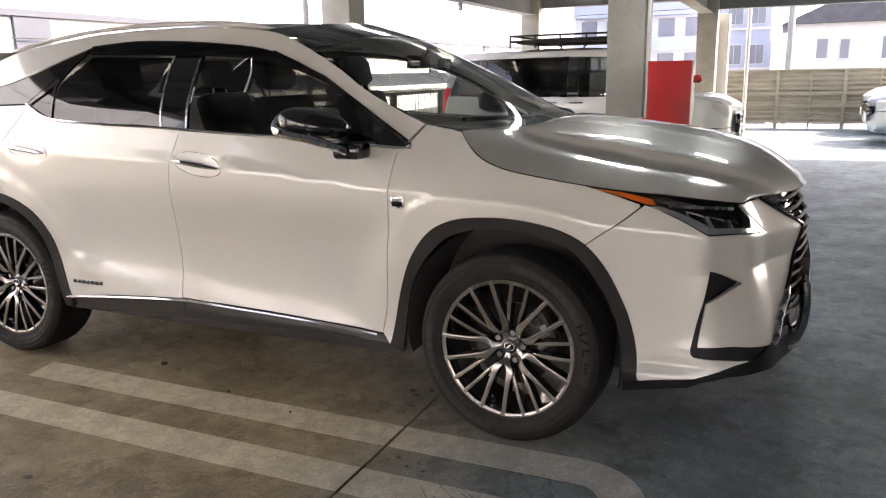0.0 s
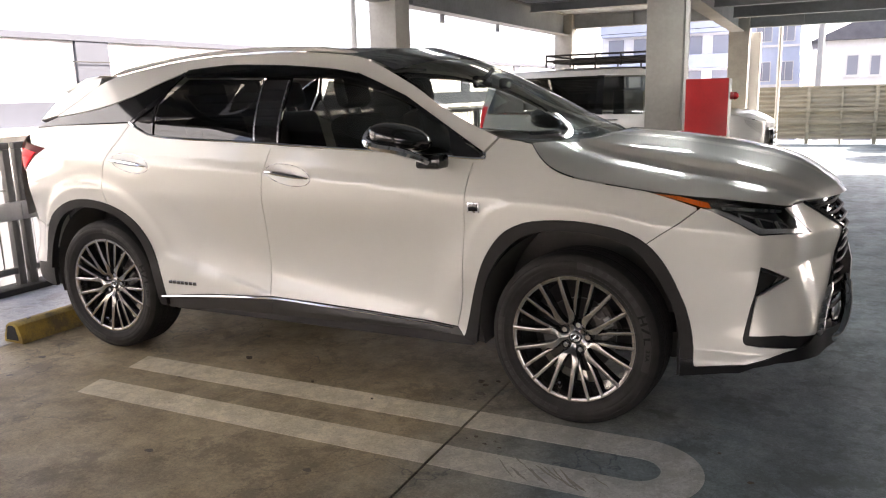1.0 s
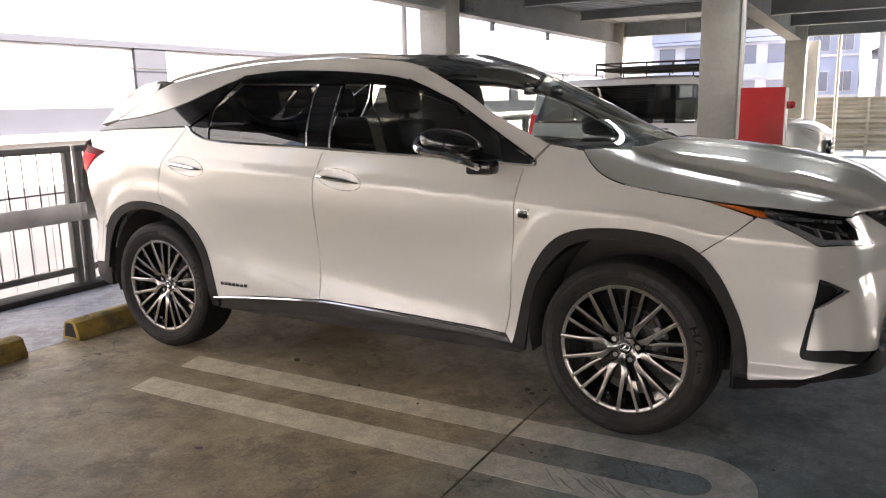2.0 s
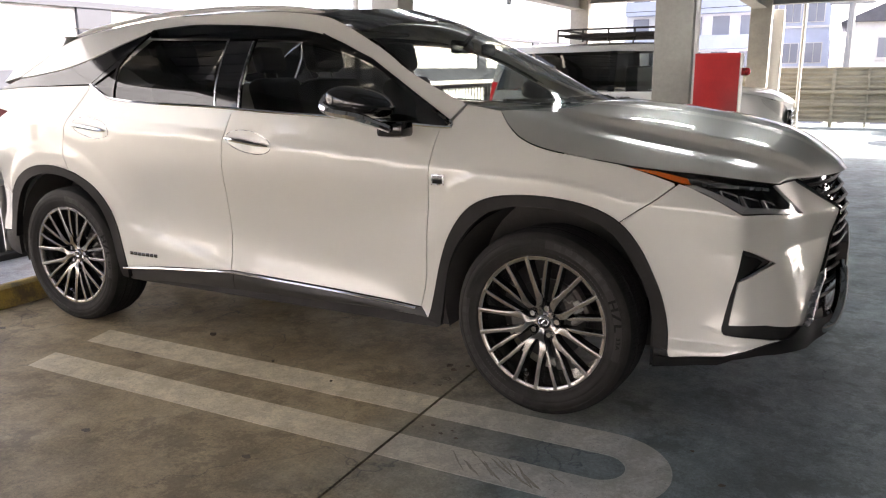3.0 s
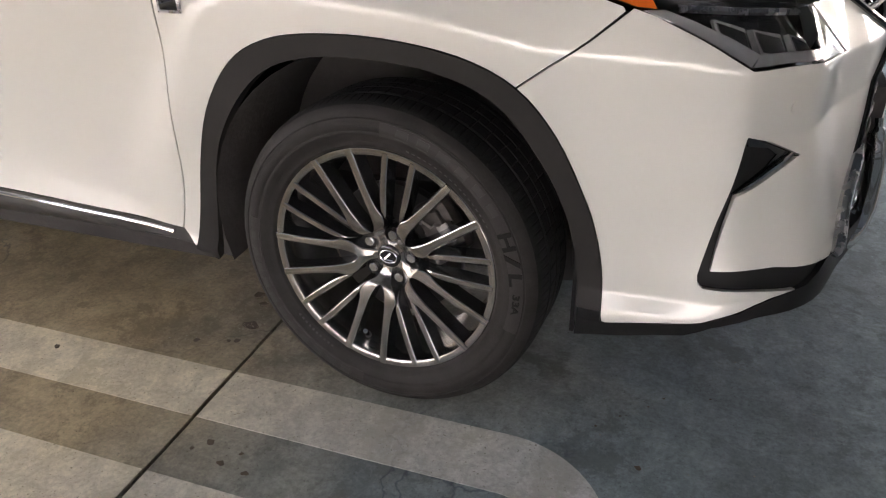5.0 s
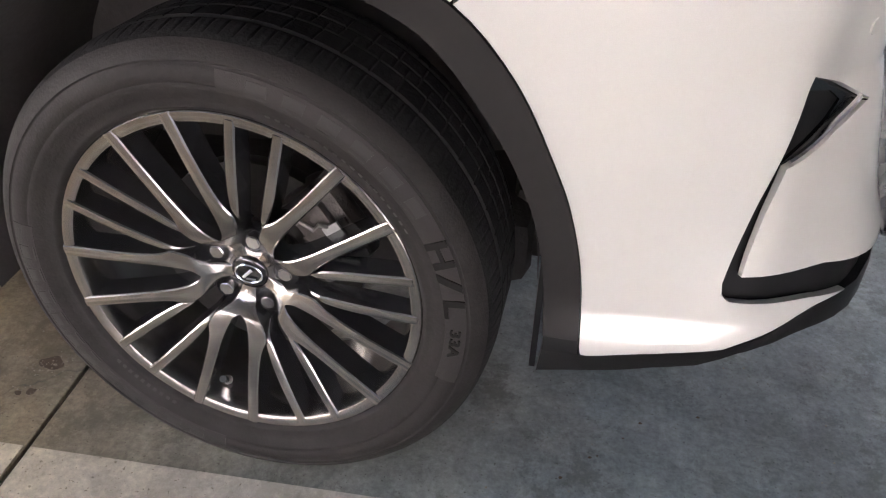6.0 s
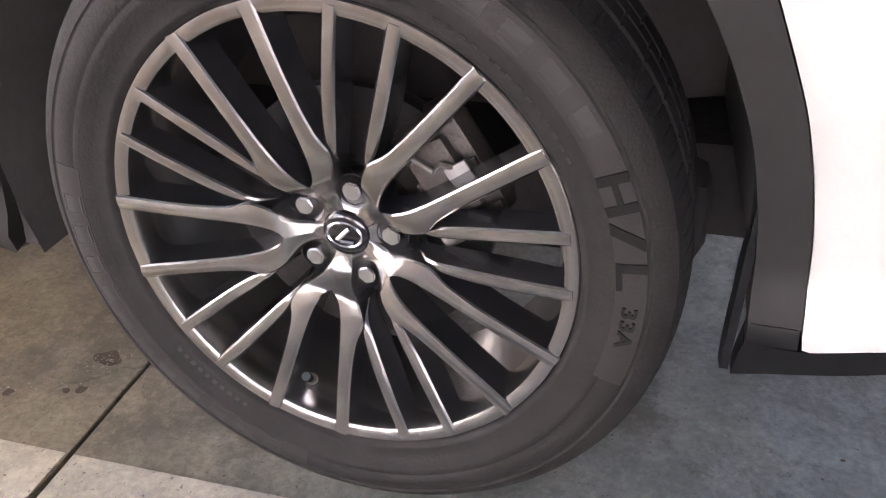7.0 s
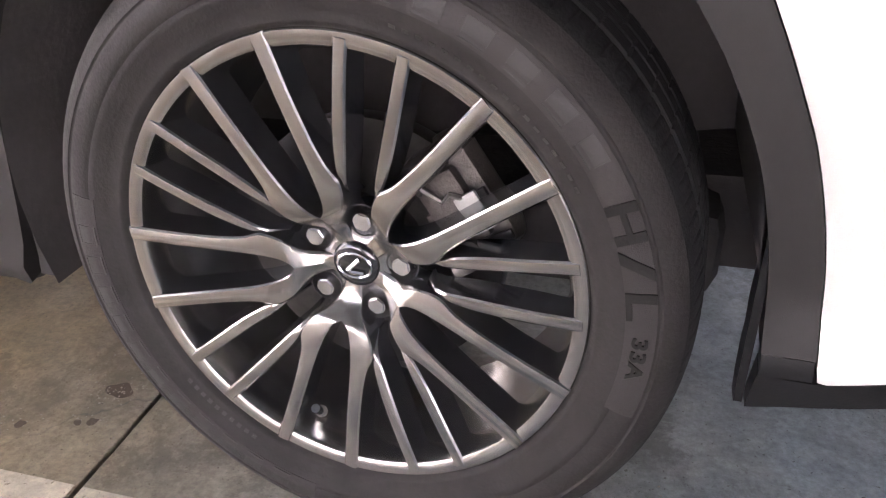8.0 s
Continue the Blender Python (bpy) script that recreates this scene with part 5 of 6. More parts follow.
FORK_IN = [(.026, 0), (.070, 0), (.0725, .0028), (.076, .0062), (.081, .0095), (.09, .0135), (.105, .0178), (.13, .0222), (.165, .0265), (.21, .0318), (.2725, .0395)]
FORK_OUT = [(.026, .0110), (.036, .0120), (.045, .0138), (.053, .0158), (.060, .0195), (.066, .0250), (.075, .0345), (.087, .0425), (.098, .0470), (.105, .0478), (.112, .0466), (.122, .0446), (.135, .0440), (.165, .0456), (.21, .0502), (.2725, .0582)]
FORK_DEP = [(.026, .0455), (.045, .0430), (.056, .0370), (.066, .0285), (.074, .0228), (.085, .0190), (.10, .0158), (.14, .0102), (.20, .0042), (.25, .0008), (.2725, -.0010)]


def fork_half(sg):
    """Half of a forked main spoke; x runs outwards along the fork's middle, z across it."""
    bm = bmesh.new()
    rows = []
    xs = [.026 + .0055 * k for k in range(8)] + [.0700, .0712, .0725, .074, .076, .0785, .081, .085, .09, .094, .098, .101, .1035, .106, .110, .114, .118, .124] + [.13 + .0129 * k for k in range(12)]
    for x in xs:
        zi, zo, dep = hermite(FORK_IN, x), hermite(FORK_OUT, x), hermite(FORK_DEP, x)
        b = .0020
        crown = .0004 * mix_smooth(.075, .12, x)
        rise = .0036 * mix_smooth(.086, .060, x) * mix_smooth(.03, .045, x)
        if zi < .0008:
            sec = [(0, dep + .03), (0, dep - rise), (0, dep - rise), (zo * .35, dep - rise * .55 - .0004), (zo * .7, dep - rise * .15 - .0004), (zo - b, dep), (zo, dep + b), (zo + .003, dep + .042)]
        else:
            b2 = min(b, zi * .5)
            wd = zo - zi
            sec = [(max(zi - .003, .0004), dep + .042), (zi, dep + b2 - rise), (zi + b2, dep - rise), (zi + wd * .36, dep - rise * .6 - .0004 - crown), (zi + wd * .64, dep - rise * .2 - .0004 - crown), (zo - b, dep), (zo, dep + b), (zo + .003, dep + .042)]
        rows.append([bm.verts.new((x, q, sg * z)) for z, q in sec])
    for a, b in zip(rows, rows[1:]):
        for k in range(7):
            f_ = bm.faces.new((a[k], a[k + 1], b[k + 1], b[k]) if sg > 0 else (b[k], b[k + 1], a[k + 1], a[k]))
            f_.material_index = 2 if k == 5 or (k == 1 and hermite(FORK_IN, a[0].co.x) > .0008) else 0 if 0 < k < 6 else 1
    bm.faces.new(rows[-1])
    bmesh.ops.recalc_face_normals(bm, faces=bm.faces[:])
    return finish(bm, "spoke", True, 30)


def mid_spoke(sg):
    return curve([(.088, sg * .0155, .044, .002, .02), (.100, sg * .0180, .028, .003, .024), (.114, sg * .0205, .0195, .0048, .03), (.135, sg * .0235, .0150, .0070, .034), (.17, sg * .0270, .0100, .0080, .036), (.22, sg * .0303, .0042, .0079, .036), (.2685, sg * .0328, .0004, .0079, .03)], 4)


MESH = {}
MESH["main"] = [fork_half(sg) for sg in (1, -1)]
MESH["mid"] = [ribbon(mid_spoke(sg), "slim_spoke") for sg in (1, -1)]
bm = lathe([(.2785, .012), (.2788, .005), (.2778, .0018), (.2760, .0003), (.2735, .0004), (.2690, .0012), (.2640, .0024), (.2610, .0042), (.2590, .0085), (.2565, .016), (.252, .030), (.249, .06), (.243, .10), (.240, .17), (.262, .205), (.268, .215)], 120)
MESH["rim"] = finish(bm, "rim", True, 30)
for poly in MESH["rim"].polygons:
    poly.material_index = 0 if all((MESH["rim"].vertices[v].co.y < .0305 and math.hypot(MESH["rim"].vertices[v].co.x, MESH["rim"].vertices[v].co.z) > .2515) for v in poly.vertices) else 1
# hub: a dished five-pointed plate with pockets for the nuts
bm = lathe([(.028, .046), (.040, .047), (.049, .050), (.062, .058), (.072, .075), (.078, .10), (.10, .14)], 60)
for v in bm.verts:
    a, r = math.degrees(math.atan2(v.co.z, v.co.x)), math.hypot(v.co.x, v.co.z)
    if r > .035:
        k = math.cos(radians(5 * (a - PHASE)))
        v.co.y += (.010 * (-k) + .006) * mix_smooth(.035, .06, r)
MESH["hub"] = finish(bm, "hub", True, 40)
bm = lathe([(.0001, .040), (.020, .0402), (.0265, .0418), (.0290, .0445), (.0300, .050)], 48)
MESH["cap"] = finish(bm, "centre_cap", True, 40)
bm = rod((0, .041, 0), (0, .074, 0), .0122, 6)
bmesh.ops.bevel(bm, geom=bm.edges[:], offset=.0018, segments=2, affect="EDGES")
MESH["nut"] = finish(bm, "lug_nut", True, 30)
MESH["pocket"] = finish(lathe([(.0208, .070), (.0205, .0490), (.0200, .0478), (.0188, .0478), (.0180, .0500), (.0176, .074), (.0001, .075)], 28), "nut_pocket", True, 30)
MESH["washer"] = finish(lathe([(.0165, .070), (.0160, .0655), (.0135, .0640), (.0120, .068)], 24), "nut_flange", True, 30)
# tyre
RO = .382
tyre_prof = [(.268, .20), (.276, .008), (.279, .002), (.2835, -.003), (.287, -.0045), (.2905, -.0035), (.300, -.0090), (.312, -.0135), (.318, -.0152), (.3195, -.0142), (.3205, -.0142), (.3225, -.0158), (.333, -.0158), (.344, -.0140), (.3455, -.0123), (.3475, -.0123),
             (.349, -.0136), (.357, -.0100), (.365, -.0035), (.371, .0035)]
bm = lathe(tyre_prof, 128)
MESH["side"] = finish(bm, "sidewall", True, 60)
tread_prof = [(.371, .0035), (.3755, .0115), (.3785, .024), (.3808, .040), (.3815, .050), (.3785, .052), (.3785, .060), (.3822, .062), (RO, .078), (RO, .093), (.3805, .095), (.3805, .104), (RO, .106), (RO, .128), (.3805, .130), (.3805, .139), (RO, .141),
              (RO, .156), (.3822, .170), (.3785, .172), (.3785, .180), (.3815, .182), (.378, .20), (.371, .219), (.345, .229), (.30, .228), (.268, .215)]
N = 960
bm = lathe(tread_prof, N)
for v in bm.verts:
    r, y = math.hypot(v.co.x, v.co.z), v.co.y
    k = round(math.atan2(v.co.z, v.co.x) / (2 * math.pi) * N) % N
    drop = 0
    if r > .3705 and (y < .051 or y > .181):
        if k % 8 == 0 and (.020 < y < .051 or y > .181):
            drop = .0016
        elif k % 8 == 4 and .028 < y < .045:
            drop = .0009
    elif r > .379 and k % 16 == (0 if y < .11 else 8):
        drop = .0018
    if drop:
        s = (r - drop) / r
        v.co.x *= s
        v.co.z *= s
MESH["tread"] = finish(bm, "tread", True, 25)
# raised words on the sidewall: plain blocks for names, real characters for the plain code
def arc_block(a0, a1, r0, r1, y, h=.0013, rib=0.0):
    bm = bmesh.new()
    n = max(2, int((a1 - a0) / (.25 if rib else 2)))
    cols = []
    for k in range(n + 1):
        a = radians(a0 + (a1 - a0) * k / n)
        mid = [r0 + (r1 - r0) * q / 6 for q in range(7)]
        cols.append([bm.verts.new((r * math.cos(a), q, r * math.sin(a))) for r, q in [(r0, y(r0) + .001)] + [(r, y(r) - h - rib * (k % 2)) for r in mid] + [(r1, y(r1) + .001)]])
    for a, b in zip(cols, cols[1:]):
        for i in range(len(a) - 1):
            bm.faces.new((a[i], a[i + 1], b[i + 1], b[i]))
    bm.faces.new(cols[0])
    bm.faces.new(cols[-1][::-1])
    return bm


def wall_y(r):
    return hermite(sorted((a, b) for a, b in tyre_prof[2:]), r)


def word_blocks(a_mid, count, pitch, r0, r1, fill=.70, rise=.0007):
    """The letters of a name, as plain raised bars with a raised outline."""
    out = bmesh.new()
    for i in range(count):
        a = a_mid + (i - (count - 1) / 2) * -pitch
        w, e = .0012, .0012 / .33 / radians(pitch * fill)
        for p, q, ra, rb, lift in ((-.5 + e, .5 - e, r0 + w, r1 - w, 0), (-.5, -.5 + e, r0, r1, .0005), (.5 - e, .5, r0, r1, .0005), (-.5 + e, .5 - e, r0, r0 + w, .0005), (-.5 + e, .5 - e, r1 - w, r1, .0005)):
            b = arc_block(a + p * pitch * fill, a + q * pitch * fill, ra, rb, wall_y, rise + lift * rise / .0007)
            me = bpy.data.meshes.new("tmp")
            b.to_mesh(me)
            out.from_mesh(me)
            bpy.data.meshes.remove(me)
            b.free()
    return out


MESH["name_a"] = finish(word_blocks(56, 6, 8.4, .317, .339, .58), "raised_bars", True, 30)
MESH["name_b"] = finish(word_blocks(214, 11, 7.4, .316, .340, .58), "raised_bars", True, 30)
MESH["small"] = finish(word_blocks(230, 10, 2.4, .2940, .2980, .5, .0004), "small_raised_bars", True, 30)
MESH["small2"] = finish(word_blocks(52, 18, 2.6, .2940, .2980, .5, .0004), "small_raised_bars", True, 30)
MESH["band_a"] = finish(arc_block(-16, 86, .3135, .3435, wall_y, .0004, .00016), "hatched_band", True, 30)
MESH["band_b"] = finish(arc_block(168, 260, .3135, .3435, wall_y, .0004, .00016), "hatched_band", True, 30)
code = []
for ch, a, h in (("H", 22.3, .040), ("/", 14.6, .040), ("L", 7.0, .040), ("3", -.2, .021), ("3", -3.0, .021), ("A", -6.0, .021)):
    me = lettering(ch, h, .0012, h * .028)
    xs, zs = [v.co.x for v in me.vertices], [v.co.z for v in me.vertices]
    me.transform(Matrix.Diagonal((2.4 if ch == "/" else 1.6 if ch in "HL" else 1.35, 1, 1, 1)))
    xs = [v.co.x for v in me.vertices]
    me.transform(Matrix.Translation((-(max(xs) + min(xs)) / 2, 0, -(max(zs) + min(zs)) / 2)))
    me.transform(pose(0, 0, 0, 0, 90 - a, 0))
    rr = .329
    me.transform(Matrix.Translation((rr * math.cos(radians(a)), wall_y(rr) - .0010, rr * math.sin(radians(a)))))
    code.append(me)
# brake
bm = lathe([(.065, .086), (.10, .084), (.164, .084), (.165, .086), (.165, .108), (.164, .110), (.10, .110)], 72)
MESH["disc"] = finish(bm, "brake_disc", True, 30)
bm = lathe([(.0001, .078), (.060, .078), (.068, .084), (.068, .11)], 48)
MESH["bell"] = finish(bm, "disc_bell", True, 30)


def wheel(m, y_flip=False, calliper_at=34.0, full=True, label="dark multi-spoke alloy wheel with a black tyre"):
    """One wheel at the pose m."""
    rim = put("wheel", MESH["rim"], [LIP_MAT, BARREL], suv, label, m)
    put("tyre", MESH["side"], RUBBER, rim, "black rubber tyre sidewall", m)
    put("tread", MESH["tread"], TREAD, rim, "", m)
    put("hub", MESH["hub"], BARREL, rim, "", m)
    put("centre_cap", MESH["cap"], GLOSS_BLACK, rim, "black centre cap with a silver oval", m)
    ov = [(.0215 * math.cos(a), .0385 + .0012, .0158 * math.sin(a)) for a in (2 * math.pi * k / 32 for k in range(33))]
    put("cap_oval", finish(tube(ov, .0018, 6), "cap_oval"), CHROME, rim, "", m)
    put("cap_stroke", finish(tube([(.007, .0388, .0095), (-.0085, .0388, -.0065), (-.004, .0388, -.0085), (.012, .0388, -.0085)], .0027, 6), "cap_stroke"), CHROME, rim, "", m)
    for k in range(5):
        r = m @ Matrix.Rotation(radians(-(PHASE + 72 * k)), 4, "Y")
        for me in MESH["main"]:
            put("spoke", me, [SPOKE_MAT, SPOKE_SIDE, SPOKE_EDGE], rim, "", r)
        r2 = m @ Matrix.Rotation(radians(-(PHASE - 36 + 72 * k)), 4, "Y")
        for me in MESH["mid"]:
            put("slim_spoke", me, [SPOKE_MAT, SPOKE_SIDE, SPOKE_EDGE], rim, "", r2)
        n = r2 @ Matrix.Translation((.0572, 0, 0))
        put("lug_nut", MESH["nut"], NUT, rim, "", n)
        put("nut_flange", MESH["washer"], NUT, rim, "", n)
        put("nut_pocket", MESH["pocket"], SPOKE_SIDE, rim, "", n)
    for key in ("band_a", "band_b"):
        put("hatched_band", MESH[key], RUBBER_BAND, rim, "", m)
    for key in ("name_a", "name_b", "small", "small2"):
        put("raised_marking", MESH[key], RUBBER_BAR, rim, "", m)
    if not y_flip:
        for me in code:
            put("raised_code", me, RUBBER_MARK, rim, "", m)
    put("brake_disc", MESH["disc"], DISC, rim, "grey steel brake disc", m)
    put("disc_bell", MESH["bell"], MATT_BLACK, rim, "", m)
    ca = m @ Matrix.Rotation(radians(-calliper_at), 4, "Y")
    bm = box(.095, .072, -.075, .185, .125, .075, .022)
    part("brake_calliper", bm, CALLIPER, rim, "cast steel brake calliper", ca)
    part("calliper_bridge", box(.11, .055, -.045, .165, .075, .045, .008), CALLIPER, rim, "", ca)
    part("pad_clip", tube([(.118, .052, .034), (.128, .046, .038), (.140, .046, .016), (.152, .046, .020), (.166, .052, .004)], .0035, 6), STEEL, rim, "", ca)
    eye = lathe([(.006, -.004), (.013, -.004), (.014, 0), (.013, .004), (.006, .004)], 20, closed=True)
    bmesh.ops.translate(eye, verts=eye.verts[:], vec=(.142, .050, -.020))
    part("bracket_eye", eye, ZINC, rim, "", ca)
    part("bracket", box(.150, .047, -.034, .178, .053, .012, .002), ZINC, rim, "", ca)
    part("hose_union", rod((.122, .044, .052), (.122, .060, .052), .009, 6), COPPER, rim, "", ca)
    for q in (-.055, .0, .055):
        part("casting_rib", box(.10, .066, q - .006, .180, .073, q + .006, .002), CALLIPER, rim, "", ca)
    part("guide_pin", rod((.10, .06, -.062), (.15, .06, -.062), .011, 12), STEEL, rim, "", ca)
    vm_ = m @ Matrix.Rotation(radians(-(254.0)), 4, "Y")
    part("valve_stem", rod((.243, .040, 0), (.214, .014, 0), .0058, 12), CHROME, rim, "chrome valve stem", vm_)
    part("valve_collar", rod((.246, .043, 0), (.240, .038, 0), .008, 10), STEEL, rim, "", vm_)
    return rim


HUB_Z = .378
wheel(pose(0, .008, HUB_Z) @ pose(0, 0, 0, -1.7, 0, 0) @ pose(0, 0, 0, 0, 0, -4.0))
wheel(pose(-2.79, .012, HUB_Z), label="dark multi-spoke alloy wheel with a black tyre")
wheel(pose(0, 2 * MID - .008, HUB_Z) @ pose(0, 0, 0, 0, 0, 180 - 4), True)
wheel(pose(-2.79, 2 * MID - .012, HUB_Z) @ pose(0, 0, 0, 0, 0, 180), True)

# ---- other parked vehicles ----
def simple_wheel(parent, x, y, m, r=.33, out=-1):
    t = lathe([(.20, out * .0), (.21, out * .012), (r - .05, out * .02), (r - .012, out * .008), (r, out * -.02), (r, out * -.19), (r - .02, out * -.21), (.2, out * -.20)], 40, m=Matrix.Translation((x, y, r)))
    tyre = part("wheel", t, RUBBER, parent, "black tyre on an alloy wheel", m)
    rim_ = lathe([(.0001, out * -.02), (.05, out * -.015), (.06, out * -.03), (.19, out * -.012), (.205, out * .004)], 40, m=Matrix.Translation((x, y, r)))
    part("rim", rim_, SATIN, tyre, "", m)


def parked_car(name, label, m, paint, length, width, height, belt, tall, rack=False, group="parked cars"):
    """A whole car in its own axes: nose at x = 0, near side at y = 0, standing on z = 0. tall: a one-box van."""
    half = width / 2
    e = new(name)
    e.matrix_basis = m
    WORLD_OF[e.name] = m
    tagged(e, label, "car", group)
    plan_ = [(-length - .6, -length + .0, half), (-length - .1, -length + .04, .35), (-length + .2, -length + .16, .08), (-length + .6, -length + .6, .015), (-length / 2, -length / 2, 0),
             (-.95, -.95, .01), (-.5, -.5, .05), (-.2, -.27, .16), (.05, -.10, .36), (half + .1, 0, half)]
    prof = [(.2, .05), (.32, .01), (.6, 0), (.85, .0), (belt, .02), (belt + .25, .075), (height - .16, .16), (height - .05, .24), (height, .34)]

    def sk(u, z):
        x, y = hermite(plan_, u, 1), hermite(plan_, u, 2)
        tx, ty = hermite(plan_, u + .01, 1) - hermite(plan_, u - .01, 1), hermite(plan_, u + .01, 2) - hermite(plan_, u - .01, 2)
        n, d = math.hypot(tx, ty) or 1, hermite(prof, z)
        return (x - ty / n * d, y + tx / n * d, z)

    def two(nm, o, mat, push=0.0, lab="", parent=None, step=.08):
        first = None
        for s in (None, half):
            q = put(nm, sheet(o, sk, step, push, .02, mirror=s), mat, parent or e, lab, m)
            first = first or q
        return first
    fw, rw, ar = -.82, -length + .78, .37
    a_x = -1.02 if tall else -1.15          # foot of the windscreen
    r_x = a_x - .75     # front of the roof
    end = -length + (.12 if tall else .45)

    def arch(cx):
        return [(cx + ar * math.cos(q), .30 + ar * math.sin(q)) for q in (radians(4 + 172 * k / 14) for k in range(15))]
    door_x = [a_x - .18, a_x - (1.42 if tall else 1.12), rw + .42]
    nose_z = belt - .14
    two("front_fender", [(door_x[0], belt)] + [(a_x + .1, belt - .005), (-.4, belt - .06), (-.05, nose_z)] + [(half + .1, nose_z - .05), (half + .1, .62), (.0, .60), (-.30, .60), (fw + ar + .01, .40)] + arch(fw)[1:] + [(fw - ar - .01, .22), (door_x[0], .22)], paint)
    two("front_bumper", [(fw + ar + .015, .39), (-.30, .59), (.0, .59), (half + .1, .61), (half + .1, .22), (fw + ar + .02, .2)], paint)
    fd = two("front_door", shrink([(door_x[0], belt), (door_x[0], .24), (door_x[1], .24), (door_x[1], belt)], .003), paint)
    rd = two("rear_door", shrink([(door_x[1], belt), (door_x[1], .24), (rw + ar + .02, .24), (door_x[2], .55), (door_x[2], belt)], .003), paint)
    two("rear_fender", [(door_x[2], belt), (door_x[2], .56)] + arch(rw) + [(rw - ar - .02, .24), (-length - .1, .28), (-length - .6, .3), (-length - .6, belt), (end, belt + .02)], paint)
    top = height - .16
    two("front_glass", [(a_x - .12, belt + .02), (r_x - .02, top), (door_x[1] + .04, top + .02), (door_x[1] + .04, belt + .02)], GLASS_FRONT, -.006)
    two("rear_glass", [(door_x[1] - .05, belt + .02), (door_x[1] - .05, top + .02), (door_x[2] - .35, top + .01), (door_x[2] - .25, belt + .03)], GLASS_REAR, -.006)
    two("quarter_glass", [(door_x[2] - .30, belt + .03), (door_x[2] - .40, top + .01), (end + .30, top - .01), (end + .16, belt + .05)], GLASS_REAR, -.006)
    two("pillar", [(door_x[1] + .045, belt), (door_x[1] + .045, top + .03), (door_x[1] - .055, top + .03), (door_x[1] - .055, belt)], GLOSS_BLACK, -.004)
    two("rear_pillar", [(end, belt), (end + .16, belt + .02), (end + .32, top), (end + .12, top + .05), (end - .02, belt + .2)], paint, -.002)
    two("cant_rail", [(a_x - .02, belt), (a_x - .12, belt + .015), (r_x - .02, top + .005), (door_x[1], top + .025), (end + .30, top + .005), (end + .12, top + .05), (end + .1, height - .06), (r_x - .1, height - .045), (r_x + .08, top + .03), (a_x + .10, belt + .03)], paint)
    for hx in (door_x[1] + .09, door_x[1] - .30):
        for s in (0, 1):
            pts = [sk(hx + .2 * j / 6 - .0, belt - .085) for j in range(7)]
            pts = [(x, (2 * half - y + .02 if s else y - .02 * math.sin(math.pi * j / 6) - .004), z) for j, (x, y, z) in enumerate(pts)]
            part("door_handle", tube(pts, .012, 6), SATIN, fd, "", m)
    lamp_o = [(-.34, belt - .10), (-.08, nose_z - .02), (.25, nose_z - .09), (.22, nose_z - .2), (-.02, nose_z - .2), (-.30, belt - .17)]
    hl = two("headlight", lamp_o, GLASS_CLEAR, .004, "clear headlight with a chrome reflector")
    two("reflector", lamp_o, DARK_CHROME, -.006, "", hl)
    two("tail_light", [(-length + .3, belt + (.14 if tall else -.02)), (-length - .1, belt + (.16 if tall else -.02)), (-length - .1, belt - .42), (-length + .16, belt - .3)], RED_LENS, .004, "red tail-light lens")
    ed = [Vector(sk(u, z)) for u, z in ((a_x + .08, belt), (-.4, belt - .055), (-.05, nose_z), (.3, nose_z - .04))]
    md = [(a_x + .32, half, belt + .05), (-.3, half, belt + .01), (-.04, half, nose_z + .03), (.02, half, nose_z - .04)]
    ed = curve(ed, 4)
    put("hood", loft_sheet(ed, curve(md, 4), 8, 2, None, half), paint, e, "", m)
    we = curve([Vector(sk(a_x + .09, belt + .02)), Vector(sk(r_x + .08, top + .03)), Vector(sk(r_x - .1, height - .045))], 4)
    wm = curve([(a_x + .32, half, belt + .05), (r_x + .22, half, top + .05), (r_x + .02, half, height - .02)], 4)
    put("windscreen", loft_sheet(we, wm, 8, 2, None, half), GLASS_SCREEN, e, "", m)
    re_ = curve([Vector(sk(r_x - .1, height - .045)), Vector(sk(-length * .6, height - .03)), Vector(sk(end + .1, height - .06))], 5)
    rm = curve([(r_x + .02, half, height - .02), (-length * .6, half, height), (end - .02, half, height - .03)], 5)
    put("roof", loft_sheet(re_, rm, 8, 2, None, half), paint, e, "", m)
    ge = curve([Vector(sk(end + .1, height - .06)), Vector(sk(end - .02, belt + .2)), Vector(sk(-length + .1, belt))], 4)
    gm = curve([(end - .02, half, height - .03), (-length + .0, half, belt + .2), (-length - .02, half, belt)], 4)
    put("rear_window", loft_sheet(ge, gm, 8, 2, None, half), GLASS_REAR, e, "", m)
    part("cabin_floor", box(-length + .3, .1, .2, -.35, width - .1, belt - .15, .05), INTERIOR, e, "", m)
    part("seat_row", box(a_x - 1.25, .15, belt - .15, a_x - 1.05, width - .15, belt + .36, .06), LEATHER, e, "", m)
    part("bench_row", box(a_x - 2.25, .15, belt - .15, a_x - 2.05, width - .15, belt + .36, .06), LEATHER, e, "", m)
    part("grille", box(-.05, half - .45, .52, .015, half + .45, nose_z - .12, .02), GLOSS_BLACK, e, "", m)
    for k in range(4):
        part("grille_bar", box(.0, half - .44, .55 + k * .07, .025, half + .44, .565 + k * .07, .004), CHROME, e, "", m)
    part("number_plate", box(.015, half - .165, .38, .03, half + .165, .545, .004), WHITE_PAINT, e, "white plate with no lettering", m)
